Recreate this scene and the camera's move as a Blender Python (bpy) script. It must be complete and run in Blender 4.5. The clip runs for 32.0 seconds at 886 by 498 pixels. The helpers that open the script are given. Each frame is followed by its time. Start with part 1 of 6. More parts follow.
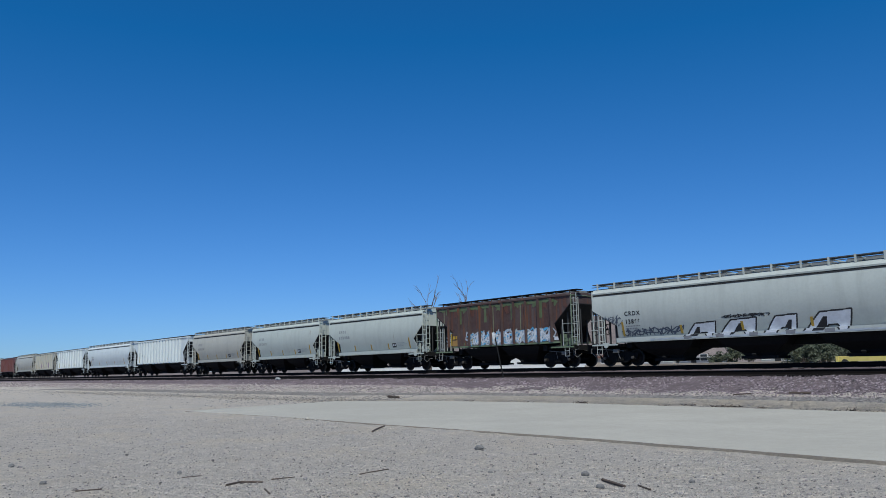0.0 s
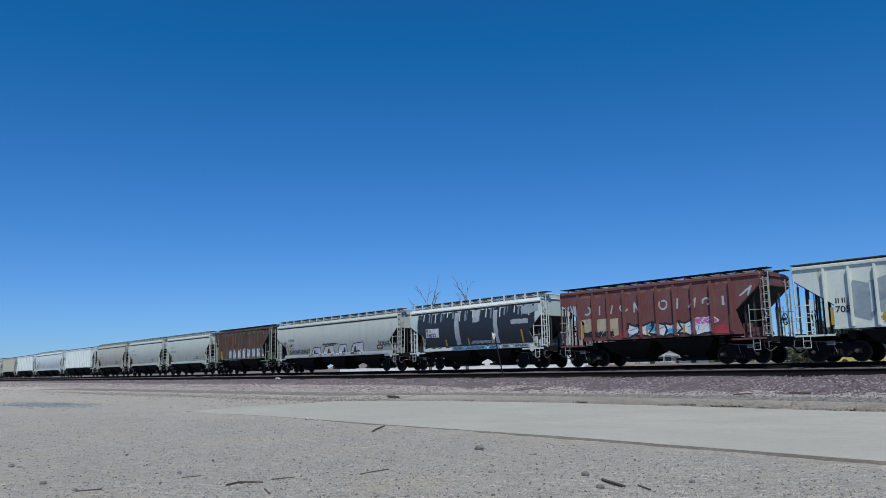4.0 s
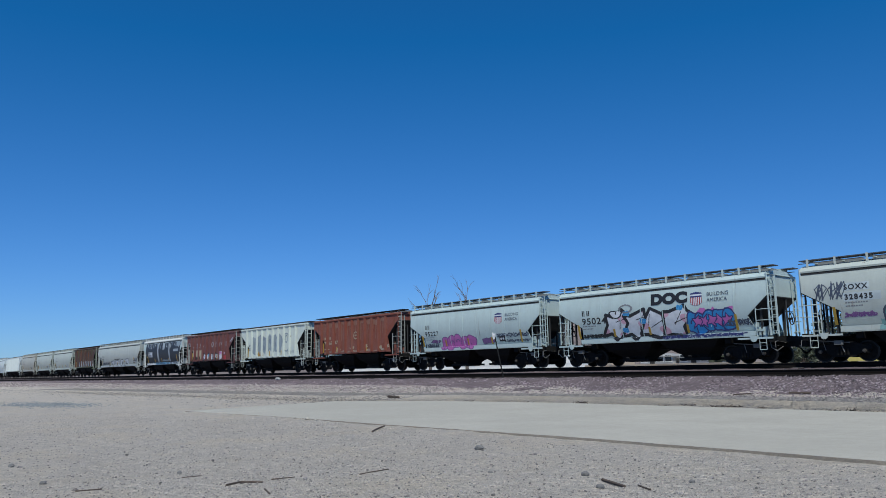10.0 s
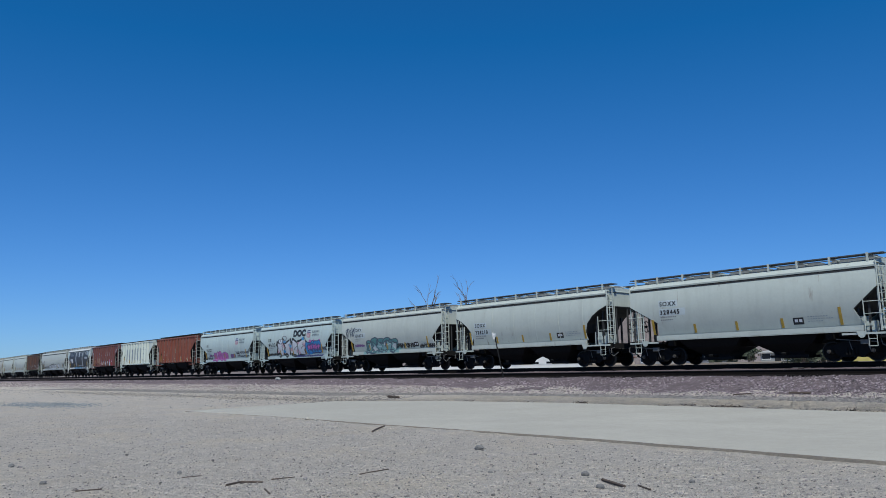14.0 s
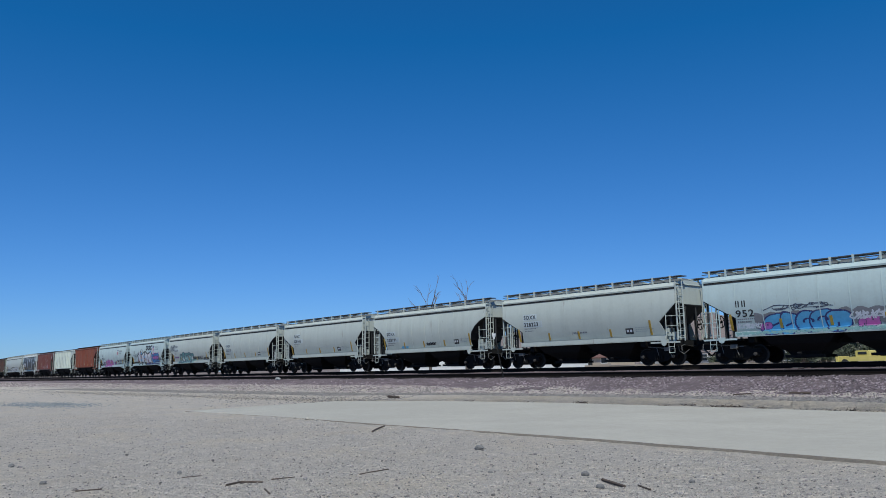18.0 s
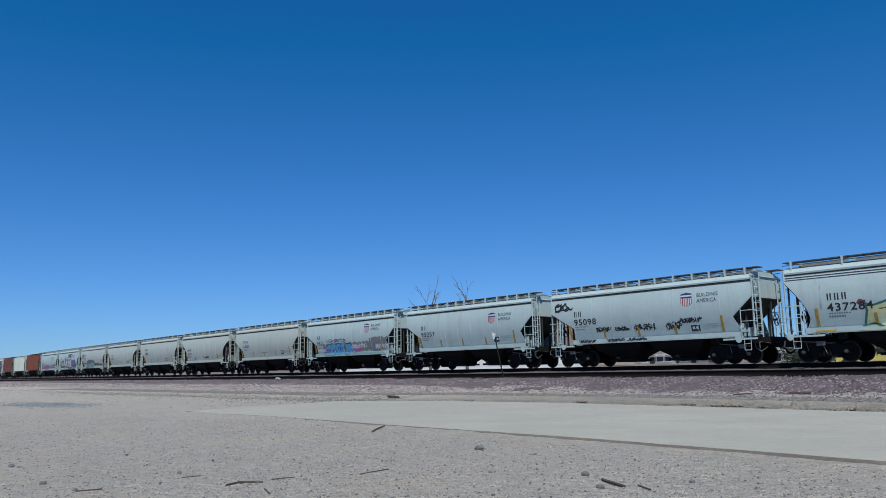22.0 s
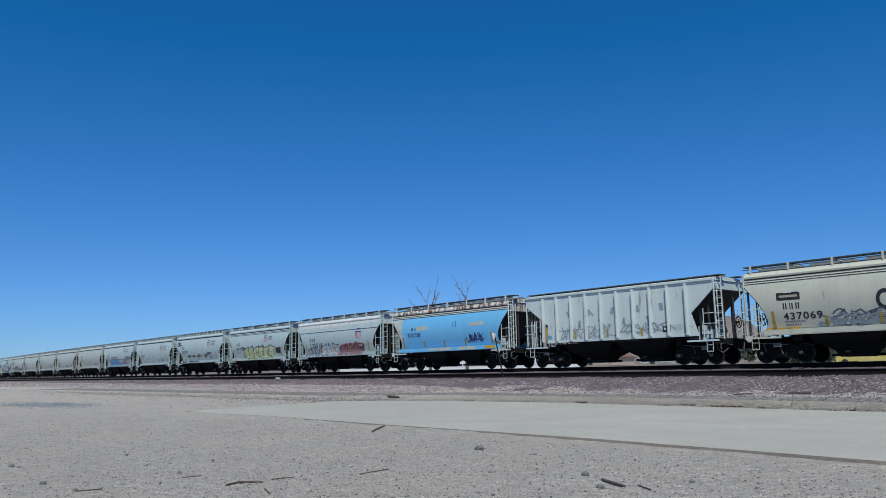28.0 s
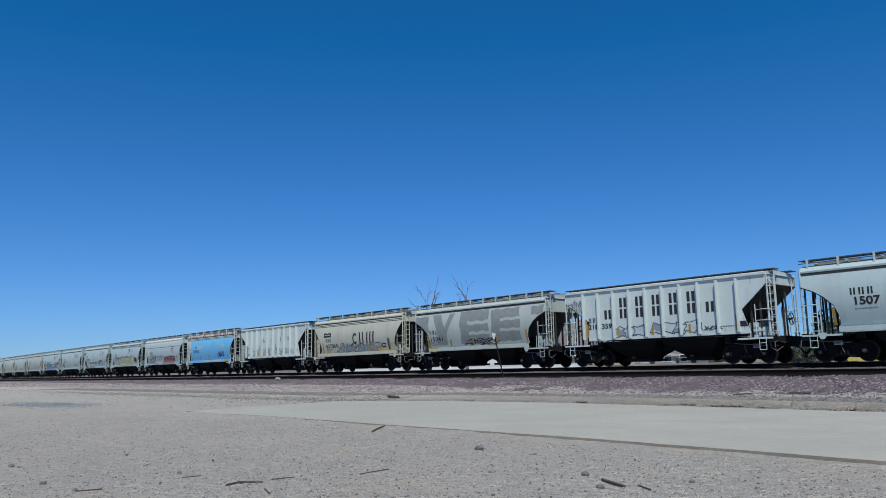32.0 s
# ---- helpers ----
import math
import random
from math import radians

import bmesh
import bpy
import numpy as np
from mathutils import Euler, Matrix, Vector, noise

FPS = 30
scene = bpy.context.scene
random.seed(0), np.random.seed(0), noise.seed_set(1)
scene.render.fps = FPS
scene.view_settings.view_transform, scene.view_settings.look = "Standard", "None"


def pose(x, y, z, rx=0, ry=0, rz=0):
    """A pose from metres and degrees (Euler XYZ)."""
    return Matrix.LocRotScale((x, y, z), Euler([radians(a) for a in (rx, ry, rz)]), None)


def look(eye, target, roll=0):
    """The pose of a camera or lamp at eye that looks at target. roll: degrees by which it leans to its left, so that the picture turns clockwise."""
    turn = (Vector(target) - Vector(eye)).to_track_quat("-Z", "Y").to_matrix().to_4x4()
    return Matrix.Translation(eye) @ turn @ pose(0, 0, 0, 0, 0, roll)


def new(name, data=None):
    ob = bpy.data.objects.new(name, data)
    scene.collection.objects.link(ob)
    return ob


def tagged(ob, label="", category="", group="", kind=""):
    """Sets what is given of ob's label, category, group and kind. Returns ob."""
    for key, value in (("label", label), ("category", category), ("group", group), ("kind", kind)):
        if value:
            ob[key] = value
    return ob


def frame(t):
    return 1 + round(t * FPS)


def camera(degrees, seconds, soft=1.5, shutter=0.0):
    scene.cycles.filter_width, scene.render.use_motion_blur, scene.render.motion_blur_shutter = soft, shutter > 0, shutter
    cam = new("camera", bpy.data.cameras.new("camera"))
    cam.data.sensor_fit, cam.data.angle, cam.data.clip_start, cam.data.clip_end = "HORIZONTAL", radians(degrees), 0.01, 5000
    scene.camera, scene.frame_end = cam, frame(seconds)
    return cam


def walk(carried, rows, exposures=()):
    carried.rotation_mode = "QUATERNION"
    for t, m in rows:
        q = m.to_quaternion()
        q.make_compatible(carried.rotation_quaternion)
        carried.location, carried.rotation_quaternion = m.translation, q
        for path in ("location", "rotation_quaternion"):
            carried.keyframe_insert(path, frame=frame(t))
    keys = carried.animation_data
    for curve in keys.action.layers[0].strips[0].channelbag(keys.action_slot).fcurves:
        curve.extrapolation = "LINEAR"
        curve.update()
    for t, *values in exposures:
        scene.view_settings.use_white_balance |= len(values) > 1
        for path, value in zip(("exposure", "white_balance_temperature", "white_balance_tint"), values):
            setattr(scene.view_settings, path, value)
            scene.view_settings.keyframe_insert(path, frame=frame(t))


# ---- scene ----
cam = camera(60.0, 32.0, soft=0.55)
EYE_Z = 1.38
CAM = pose(0, 0, EYE_Z, 99.04, 1.0, 48.45)
walk(cam, [(0, CAM), (32, CAM)], exposures=[(0, 0.0, 6500, 2), (32, 0.0, 6500, 2)])

# ---- sky and sun ----
SUN_EL, SUN_AZ = 56.0, 132.0        # elevation; azimuth clockwise from +Y
world = bpy.data.worlds.new("world")
scene.world = world
world.use_nodes = True
wn = world.node_tree
sky = wn.nodes.new("ShaderNodeTexSky")
sky.sky_type = "NISHITA"
sky.sun_disc = False
sky.sun_elevation = radians(SUN_EL)
sky.sun_rotation = radians(SUN_AZ)
sky.altitude = 800
sky.air_density = 1.0
sky.dust_density = 0.3
sky.ozone_density = 3.0
split, joined = wn.nodes.new("ShaderNodeSeparateColor"), wn.nodes.new("ShaderNodeCombineColor")
wn.links.new(sky.outputs[0], split.inputs[0])
for k, (gain, base) in enumerate(((0.454, -0.4), (0.62, 0.0), (1.09, 0.0))):        # deep, saturated desert blue
    part_gain, floor_at = wn.nodes.new("ShaderNodeMath"), wn.nodes.new("ShaderNodeMath")
    part_gain.operation, floor_at.operation = "MULTIPLY_ADD", "MAXIMUM"
    part_gain.inputs[1].default_value, part_gain.inputs[2].default_value, floor_at.inputs[1].default_value = gain, base, 0.1
    wn.links.new(split.outputs[k], part_gain.inputs[0])
    wn.links.new(part_gain.outputs[0], floor_at.inputs[0])
    wn.links.new(floor_at.outputs[0], joined.inputs[k])
wn.links.new(joined.outputs[0], wn.nodes["Background"].inputs[0])
wn.nodes["Background"].inputs[1].default_value = 0.1
sun_dir = Vector((math.sin(radians(SUN_AZ)) * math.cos(radians(SUN_EL)),
                  math.cos(radians(SUN_AZ)) * math.cos(radians(SUN_EL)), math.sin(radians(SUN_EL))))
sun = new("sun", bpy.data.lights.new("sun", "SUN"))
sun.data.energy = 4.15
sun.data.angle = radians(0.53)
sun.data.color = (1.0, 0.975, 0.935)
sun.matrix_basis = look(sun_dir * 50, (0, 0, 0))


# ---- materials ----
def shader(name, rough=0.7, metal=0.0):
    m = bpy.data.materials.new(name)
    m.use_nodes = True
    nt = m.node_tree
    b = nt.nodes["Principled BSDF"]
    b.inputs["Roughness"].default_value = rough
    b.inputs["Metallic"].default_value = metal
    return m, nt, b


def coords(nt, scale, use_random=False):
    tc = nt.nodes.new("ShaderNodeTexCoord")
    mp = nt.nodes.new("ShaderNodeMapping")
    mp.inputs["Scale"].default_value = scale
    nt.links.new(tc.outputs["Object"], mp.inputs["Vector"])
    if use_random:
        oi = nt.nodes.new("ShaderNodeObjectInfo")
        ml = nt.nodes.new("ShaderNodeMath")
        ml.operation = "MULTIPLY"
        ml.inputs[1].default_value = 60.0
        nt.links.new(oi.outputs["Random"], ml.inputs[0])
        nt.links.new(ml.outputs[0], mp.inputs["Location"])
    return mp.outputs[0]


def noise_fac(nt, vec, scale, lo, hi, detail=4.0, rough=0.6):
    n = nt.nodes.new("ShaderNodeTexNoise")
    n.inputs["Scale"].default_value = scale
    n.inputs["Detail"].default_value = detail
    n.inputs["Roughness"].default_value = rough
    nt.links.new(vec, n.inputs["Vector"])
    r = nt.nodes.new("ShaderNodeMapRange")
    r.inputs["From Min"].default_value = lo
    r.inputs["From Max"].default_value = hi
    nt.links.new(n.outputs["Fac"], r.inputs["Value"])
    return r.outputs[0]


def mix(nt, fac, a, b, amount=1.0):
    """Colour a turned into b by fac (a socket) times amount."""
    ml = nt.nodes.new("ShaderNodeMath")
    ml.operation = "MULTIPLY"
    ml.inputs[1].default_value = amount
    nt.links.new(fac, ml.inputs[0])
    mx = nt.nodes.new("ShaderNodeMix")
    mx.data_type = "RGBA"
    nt.links.new(ml.outputs[0], mx.inputs["Factor"])
    for sock, col in ((mx.inputs[6], a), (mx.inputs[7], b)):
        if isinstance(col, tuple):
            sock.default_value = (*col, 1)
        else:
            nt.links.new(col, sock)
    return mx.outputs[2]


def bump(nt, b, height, strength, dist):
    bp = nt.nodes.new("ShaderNodeBump")
    bp.inputs["Strength"].default_value = strength
    bp.inputs["Distance"].default_value = dist
    nt.links.new(height, bp.inputs["Height"])
    nt.links.new(bp.outputs[0], b.inputs["Normal"])


PAINTS = {}


def paint(name, col, dirt=0.35, rust=0.1, rough=0.5):
    """Weathered rail-car paint: blotches, rain streaks, rust spots."""
    if name in PAINTS:
        return PAINTS[name]
    m, nt, b = shader(name, rough)
    v = coords(nt, (1, 1, 1), True)
    vs = coords(nt, (1.7, 1.7, 0.16), True)
    faded = tuple(min(1, c * 0.8 + 0.05) for c in col)
    c = mix(nt, noise_fac(nt, v, 0.7, 0.35, 0.7), col, faded, 0.7)
    c = mix(nt, noise_fac(nt, vs, 1.3, 0.48, 0.85), c, (0.16, 0.145, 0.125), dirt)
    c = mix(nt, noise_fac(nt, v, 9.0, 0.45, 0.75), c, (0.2, 0.18, 0.16), dirt * 0.35)
    if rust > 0:
        c = mix(nt, noise_fac(nt, vs, 2.3, 0.66 - rust * 0.22, 0.74 - rust * 0.15), c, (0.13, 0.05, 0.025), min(1, 0.5 + rust))
    nt.links.new(c, b.inputs["Base Color"])
    r = noise_fac(nt, v, 5.0, 0.2, 0.9)
    mr = nt.nodes.new("ShaderNodeMapRange")
    mr.inputs["To Min"].default_value = rough - 0.1
    mr.inputs["To Max"].default_value = rough + 0.25
    nt.links.new(r, mr.inputs["Value"])
    nt.links.new(mr.outputs[0], b.inputs["Roughness"])
    bump(nt, b, noise_fac(nt, v, 2.2, 0.2, 0.8, 2), 0.25, 0.02)
    PAINTS[name] = m
    return m


def plain(name, col, rough=0.7, metal=0.0, scale=8.0, vary=0.3, spec=0.5):
    if name in PAINTS:
        return PAINTS[name]
    m, nt, b = shader(name, rough, metal)
    b.inputs["Specular IOR Level"].default_value = spec
    v = coords(nt, (1, 1, 1), True)
    dark = tuple(c * (1 - vary) for c in col)
    c = mix(nt, noise_fac(nt, v, scale, 0.3, 0.7), col, dark)
    nt.links.new(c, b.inputs["Base Color"])
    PAINTS[name] = m
    return m


def ground_mat(name, cols, grain, blot, bump_d=0.02, rough=0.95, island=False, clumps=0.0):
    """Sand, gravel or concrete: blotches of the first two colours, grains of the third."""
    m, nt, b = shader(name, rough)
    b.inputs["Specular IOR Level"].default_value = 0.2
    v = coords(nt, (1, 1, 1))
    c = mix(nt, noise_fac(nt, v, blot, 0.35, 0.65, 5), cols[0], cols[1])
    c = mix(nt, noise_fac(nt, v, blot * 0.2, 0.42, 0.6, 3), c, cols[1], 0.6)
    c = mix(nt, noise_fac(nt, v, blot * 9, 0.42, 0.74, 6, 0.75), c, cols[2], 0.6)
    if clumps:
        c = mix(nt, noise_fac(nt, v, 11.0, 0.56, 0.66, 3, 0.65), c, cols[2], clumps)
        c = mix(nt, noise_fac(nt, v, 1.1, 0.52, 0.7, 3, 0.6), c, tuple(k * 0.72 for k in cols[1]), clumps)
        c = mix(nt, noise_fac(nt, v, 0.55, 0.48, 0.7, 4, 0.6), c, (cols[0][0] * 1.03, cols[0][1] * 0.96, cols[0][2] * 0.82), clumps * 0.7)
    g = noise_fac(nt, v, grain, 0.4, 0.68, 3, 0.7)
    c = mix(nt, g, c, cols[2], 0.6)
    c = mix(nt, noise_fac(nt, v, grain * 3.2, 0.52, 0.7, 2, 0.6), c, cols[2], 0.5)
    if island:
        geo = nt.nodes.new("ShaderNodeNewGeometry")
        ramp = nt.nodes.new("ShaderNodeValToRGB")
        ramp.color_ramp.elements[0].color = (*cols[0], 1)
        ramp.color_ramp.elements[1].color = (*cols[2], 1)
        e = ramp.color_ramp.elements.new(0.5)
        e.color = (*cols[1], 1)
        nt.links.new(geo.outputs["Random Per Island"], ramp.inputs[0])
        c = mix(nt, g, ramp.outputs[0], cols[1], 0.4)
    nt.links.new(c, b.inputs["Base Color"])
    soft_h = noise_fac(nt, v, blot * 13, 0.25, 0.75, 5, 0.6)
    add = nt.nodes.new("ShaderNodeMath")
    add.operation = "MULTIPLY_ADD"
    add.inputs[1].default_value = 0.35
    nt.links.new(g, add.inputs[0])
    nt.links.new(soft_h, add.inputs[2])
    bump(nt, b, add.outputs[0], 1.0, bump_d)
    return m


SAND = ground_mat("pale_desert_sand", ((0.86, 0.765, 0.66), (0.76, 0.67, 0.58), (0.34, 0.302, 0.266)), 30, 0.4, 0.11, clumps=0.55)
GRIT = ground_mat("sand_pebbles", ((0.5, 0.44, 0.38), (0.27, 0.24, 0.22), (0.06, 0.057, 0.058)), 40, 1.0, 0.005, 0.9, True)
BLUEGRIT = ground_mat("blue_grey_gravel", ((0.36, 0.37, 0.36), (0.27, 0.29, 0.3), (0.17, 0.185, 0.2)), 30, 1.0, 0.01, 0.9, True)
BALLAST = ground_mat("purple_grey_ballast", ((0.26, 0.2, 0.208), (0.2, 0.155, 0.162), (0.075, 0.06, 0.064)), 22, 0.8, 0.06)
STONES = ground_mat("ballast_stones", ((0.56, 0.475, 0.48), (0.28, 0.22, 0.23), (0.055, 0.045, 0.05)), 30, 1.0, 0.01, 0.9, True)
GREYSTONES = ground_mat("grey_gravel", ((0.4, 0.365, 0.34), (0.3, 0.272, 0.255), (0.08, 0.073, 0.07)), 30, 1.0, 0.01, 0.9, True)
CONCRETE = ground_mat("worn_concrete", ((0.45, 0.42, 0.365), (0.375, 0.35, 0.303), (0.3, 0.28, 0.242)), 60, 0.45, 0.003, 0.85)
SLABEDGE = ground_mat("browner_concrete", ((0.4, 0.345, 0.28), (0.3, 0.26, 0.21), (0.2, 0.17, 0.14)), 30, 1.2, 0.01, 0.95)
HILL = ground_mat("reddish_hill_rock", ((0.235, 0.195, 0.18), (0.2, 0.164, 0.153), (0.15, 0.124, 0.12)), 0.05, 0.004, 5)
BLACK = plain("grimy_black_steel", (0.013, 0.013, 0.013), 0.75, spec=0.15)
# One near-black tone for hopper bays, trucks and end platforms.
UNDER = plain("near_black_underframe", (0.013, 0.0125, 0.012), 0.9, spec=0.15)
# Near-black colour stands in for the shade under car ends and eaves.
SLOPE = plain("painted_shade_black", (0.015, 0.015, 0.016), 0.8)
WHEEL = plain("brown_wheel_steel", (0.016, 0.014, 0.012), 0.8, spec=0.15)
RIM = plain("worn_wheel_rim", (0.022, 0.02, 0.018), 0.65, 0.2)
DUSTY = plain("dusty_grey_steel", (0.17, 0.165, 0.15), 0.7)
BOARD_GREY = plain("dull_hatch_steel", (0.22, 0.225, 0.22), 0.7)
HAND = plain("weathered_handrail_steel", (0.36, 0.38, 0.36), 0.7)
RAIL = plain("rusty_rail_steel", (0.011, 0.009, 0.008), 0.85, spec=0.1)
RAILTOP = plain("polished_rail_head", (0.2, 0.19, 0.185), 0.45, 0.9)
TIE = plain("creosoted_timber", (0.014, 0.0125, 0.0115), 0.9, spec=0.1)
CAPSTEEL = plain("greasy_steel", (0.07, 0.06, 0.05), 0.6)
YELLOW = plain("yellow_reflector", (0.42, 0.27, 0.04), 0.5)
WOOD = plain("weathered_dead_wood", (0.09, 0.065, 0.05), 0.9)
INK = plain("black_lettering", (0.02, 0.02, 0.022), 0.6)


# ---- mesh tools ----
class Geo:
    """Collects vertices and faces for one mesh."""

    def __init__(self):
        self.v, self.f = [], []

    def add(self, verts, faces):
        n = len(self.v)
        self.v += [tuple(p) for p in verts]
        self.f += [tuple(i + n for i in fc) for fc in faces]
        return self

    def box(self, x0, x1, y0, y1, z0, z1):
        return self.add([(x, y, z) for x in (x0, x1) for y in (y0, y1) for z in (z0, z1)],
                        [(0, 1, 3, 2), (4, 6, 7, 5), (0, 4, 5, 1), (2, 3, 7, 6), (0, 2, 6, 4), (1, 5, 7, 3)])

    def rod(self, p, q, r, r2=None, n=6):
        p, q = Vector(p), Vector(q)
        r2 = r if r2 is None else r2
        w = (q - p).normalized()
        u = w.orthogonal().normalized()
        s = w.cross(u)
        ring = [[c + (u * math.cos(2 * math.pi * i / n) + s * math.sin(2 * math.pi * i / n)) * rr for i in range(n)]
                for c, rr in ((p, r), (q, r2))]
        fs = [(i, (i + 1) % n, n + (i + 1) % n, n + i) for i in range(n)] + [tuple(range(n))[::-1], tuple(range(n, 2 * n))]
        return self.add(ring[0] + ring[1], fs)

    def prism(self, pts, a, b, axis="y"):
        """A polygon in x and z (axis y), y and z (axis x) or x and y (axis z), drawn out from a to b."""
        n = len(pts)
        vs = [{"y": (p, h, q), "x": (h, p, q), "z": (p, q, h)}[axis] for h in (a, b) for p, q in pts]
        return self.add(vs, [(i, (i + 1) % n, n + (i + 1) % n, n + i) for i in range(n)] + [tuple(range(n))[::-1], tuple(range(n, 2 * n))])

    def lathe(self, prof, n=20, y=0.0):
        """A profile of (radius, y) turned about the y axis."""
        vs = [(r * math.cos(2 * math.pi * i / n), y + h, r * math.sin(2 * math.pi * i / n)) for r, h in prof for i in range(n)]
        fs = [(k * n + i, k * n + (i + 1) % n, (k + 1) * n + (i + 1) % n, (k + 1) * n + i) for k in range(len(prof) - 1) for i in range(n)]
        return self.add(vs, fs)

    def mesh(self, name, mat, smooth=False):
        me = bpy.data.meshes.new(name)
        me.from_pydata(self.v, [], self.f)
        me.materials.append(mat)
        bm = bmesh.new()
        bm.from_mesh(me)
        if len(bm.faces) < 20000:
            bmesh.ops.recalc_face_normals(bm, faces=bm.faces)
        bm.to_mesh(me)
        bm.free()
        if smooth:
            me.polygons.foreach_set("use_smooth", [True] * len(me.polygons))
        return me


def put(name, me, parent=None, loc=(0, 0, 0), label="", rot=0.0):
    ob = new(name, me)
    ob.parent = parent
    ob.location = loc
    ob.rotation_euler = (0, 0, rot)
    if label:
        tagged(ob, label)
    return ob


def thing(name, label, category, group="", loc=(0, 0, 0), rot=0.0):
    ob = new(name)
    ob.location = loc
    ob.rotation_euler = (0, 0, rot)
    ob.empty_display_size = 0.3
    return tagged(ob, label, category, group)


MESHES = {}


def shared(key, make):
    if key not in MESHES:
        MESHES[key] = make()
    return MESHES[key]


rng = np.random.default_rng(7)


# ---- ground, ballast, tracks ----
TRAIN_Y, SIDING_Y = 35.5, 30.8
BEND = 0.0001855
RAIL_Z, SIDING_Z = 1.47, 1.20


def lerp_profile(x, pts):
    return float(np.interp(x, [p[0] for p in pts], [p[1] for p in pts]))


GROUND = [(-4000, 0), (24.3, 0.0), (25.2, 0.08), (27.0, 0.38), (28.2, 0.62), (33, 0.8), (40, 0.9), (70, 1.2), (110, 1.3), (300, 1.3), (4500, 1.3)]


NEAR_EDGE = [(-30, 12.45), (-21.4, 12.6), (-16.5, 12.36), (-10, 12.3), (-7, 12.05), (-4, 11.87), (20, 11.4)]
FAR_EDGE = [(-32.0, 20.8), (-29.5, 22.5), (-26.8, 23.6), (-20, 24.35), (-14, 24.0), (-8, 23.6), (20, 22.8)]


def ground_z(x, y):
    z = lerp_profile(y, GROUND)
    if abs(x + 25) < 70 and -5 < y < 60:
        z += 0.02 * noise.noise((x * 0.25, y * 0.25, 0)) + 0.012 * noise.noise((x * 1.7, y * 1.7, 3)) + 0.012 * noise.noise((x * 4.5, y * 4.5, 7))
        d = lerp_profile(x, NEAR_EDGE) - y        # the sand lies a little lower along the slab's near edge
        if x > -29 and -0.5 < d < 1.3:
            z -= lerp_profile(x, [(-25, -0.03), (-18, -0.02), (-9, 0.004), (-5, 0.02)]) * (1 - max(d, 0) / 1.3)
    return z


def build_ground():
    xs = [-4500, -2500, -1200, -600, -300, -180, -120] + list(np.arange(-95, -26, 0.6)) + list(np.arange(-26, 1, 0.14)) + [3, 6, 12, 20, 40, 80, 160, 400, 1200, 2600, 4500]
    ys = [-3000, -1000, -300, -80, -25, -8] + [-2, 0, 1] + list(np.arange(1.6, 13, 0.14)) + list(np.arange(13.2, 34, 0.4)) + [36, 40, 48, 60, 70, 90, 110, 150, 300, 700, 1500, 3000, 4500]
    g = Geo()
    g.v = [(x, y, ground_z(x, y) - (0.12 if (-28.3 < x and 12.9 < y < lerp_profile(x, FAR_EDGE) - 0.5) else 0)) for x in xs for y in ys]
    n = len(ys)
    g.f = [(i * n + j, (i + 1) * n + j, (i + 1) * n + j + 1, i * n + j + 1) for i in range(len(xs) - 1) for j in range(n - 1)]
    tagged(new("ground", g.mesh("ground", SAND, True)), "pale sandy desert lot with scattered grit", "ground", kind="structure")
    # concrete pad with a slightly broken edge
    g = Geo()
    edge = []
    far = []
    for i in range(150):
        a = (i / 149) ** 1.3
        xn, xf = -28.95 + 75 * a, -31.7 + 77 * a
        edge.append((xn, lerp_profile(xn, NEAR_EDGE) + rng.normal(0, 0.02)))
        far.append((xf, lerp_profile(xf, FAR_EDGE) + rng.normal(0, 0.02)))
    far = far[::-1]
    ring = edge + far
    k = len(ring)
    top, bot = 0.04, -0.25
    vs = [(x, y, top) for x, y in ring] + [(x, y, bot) for x, y in ring]
    fs = [(i, (i + 1) % k, k + (i + 1) % k, k + i) for i in range(k)]
    ne = len(edge)
    fs += [(i, i + 1, k - 2 - i, k - 1 - i) for i in range(min(ne, k - ne) - 1)]
    g.add(vs, fs)
    slab = g.mesh("pavement", CONCRETE)
    # Side faces get a browner concrete than the top.
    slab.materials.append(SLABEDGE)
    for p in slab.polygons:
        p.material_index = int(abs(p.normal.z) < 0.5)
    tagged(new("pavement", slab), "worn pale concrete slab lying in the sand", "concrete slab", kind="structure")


BED = [(26.6, 0.3), (27.4, 0.48), (28.6, 0.76), (29.35, 0.97), (32.3, 0.97), (33.1, 0.96), (34.0, 1.235), (37.2, 1.235), (38.7, 0.8)]


def bend(x):
    return BEND * min(x, 0.0) ** 2


def bed_z(y):
    return lerp_profile(y, BED)


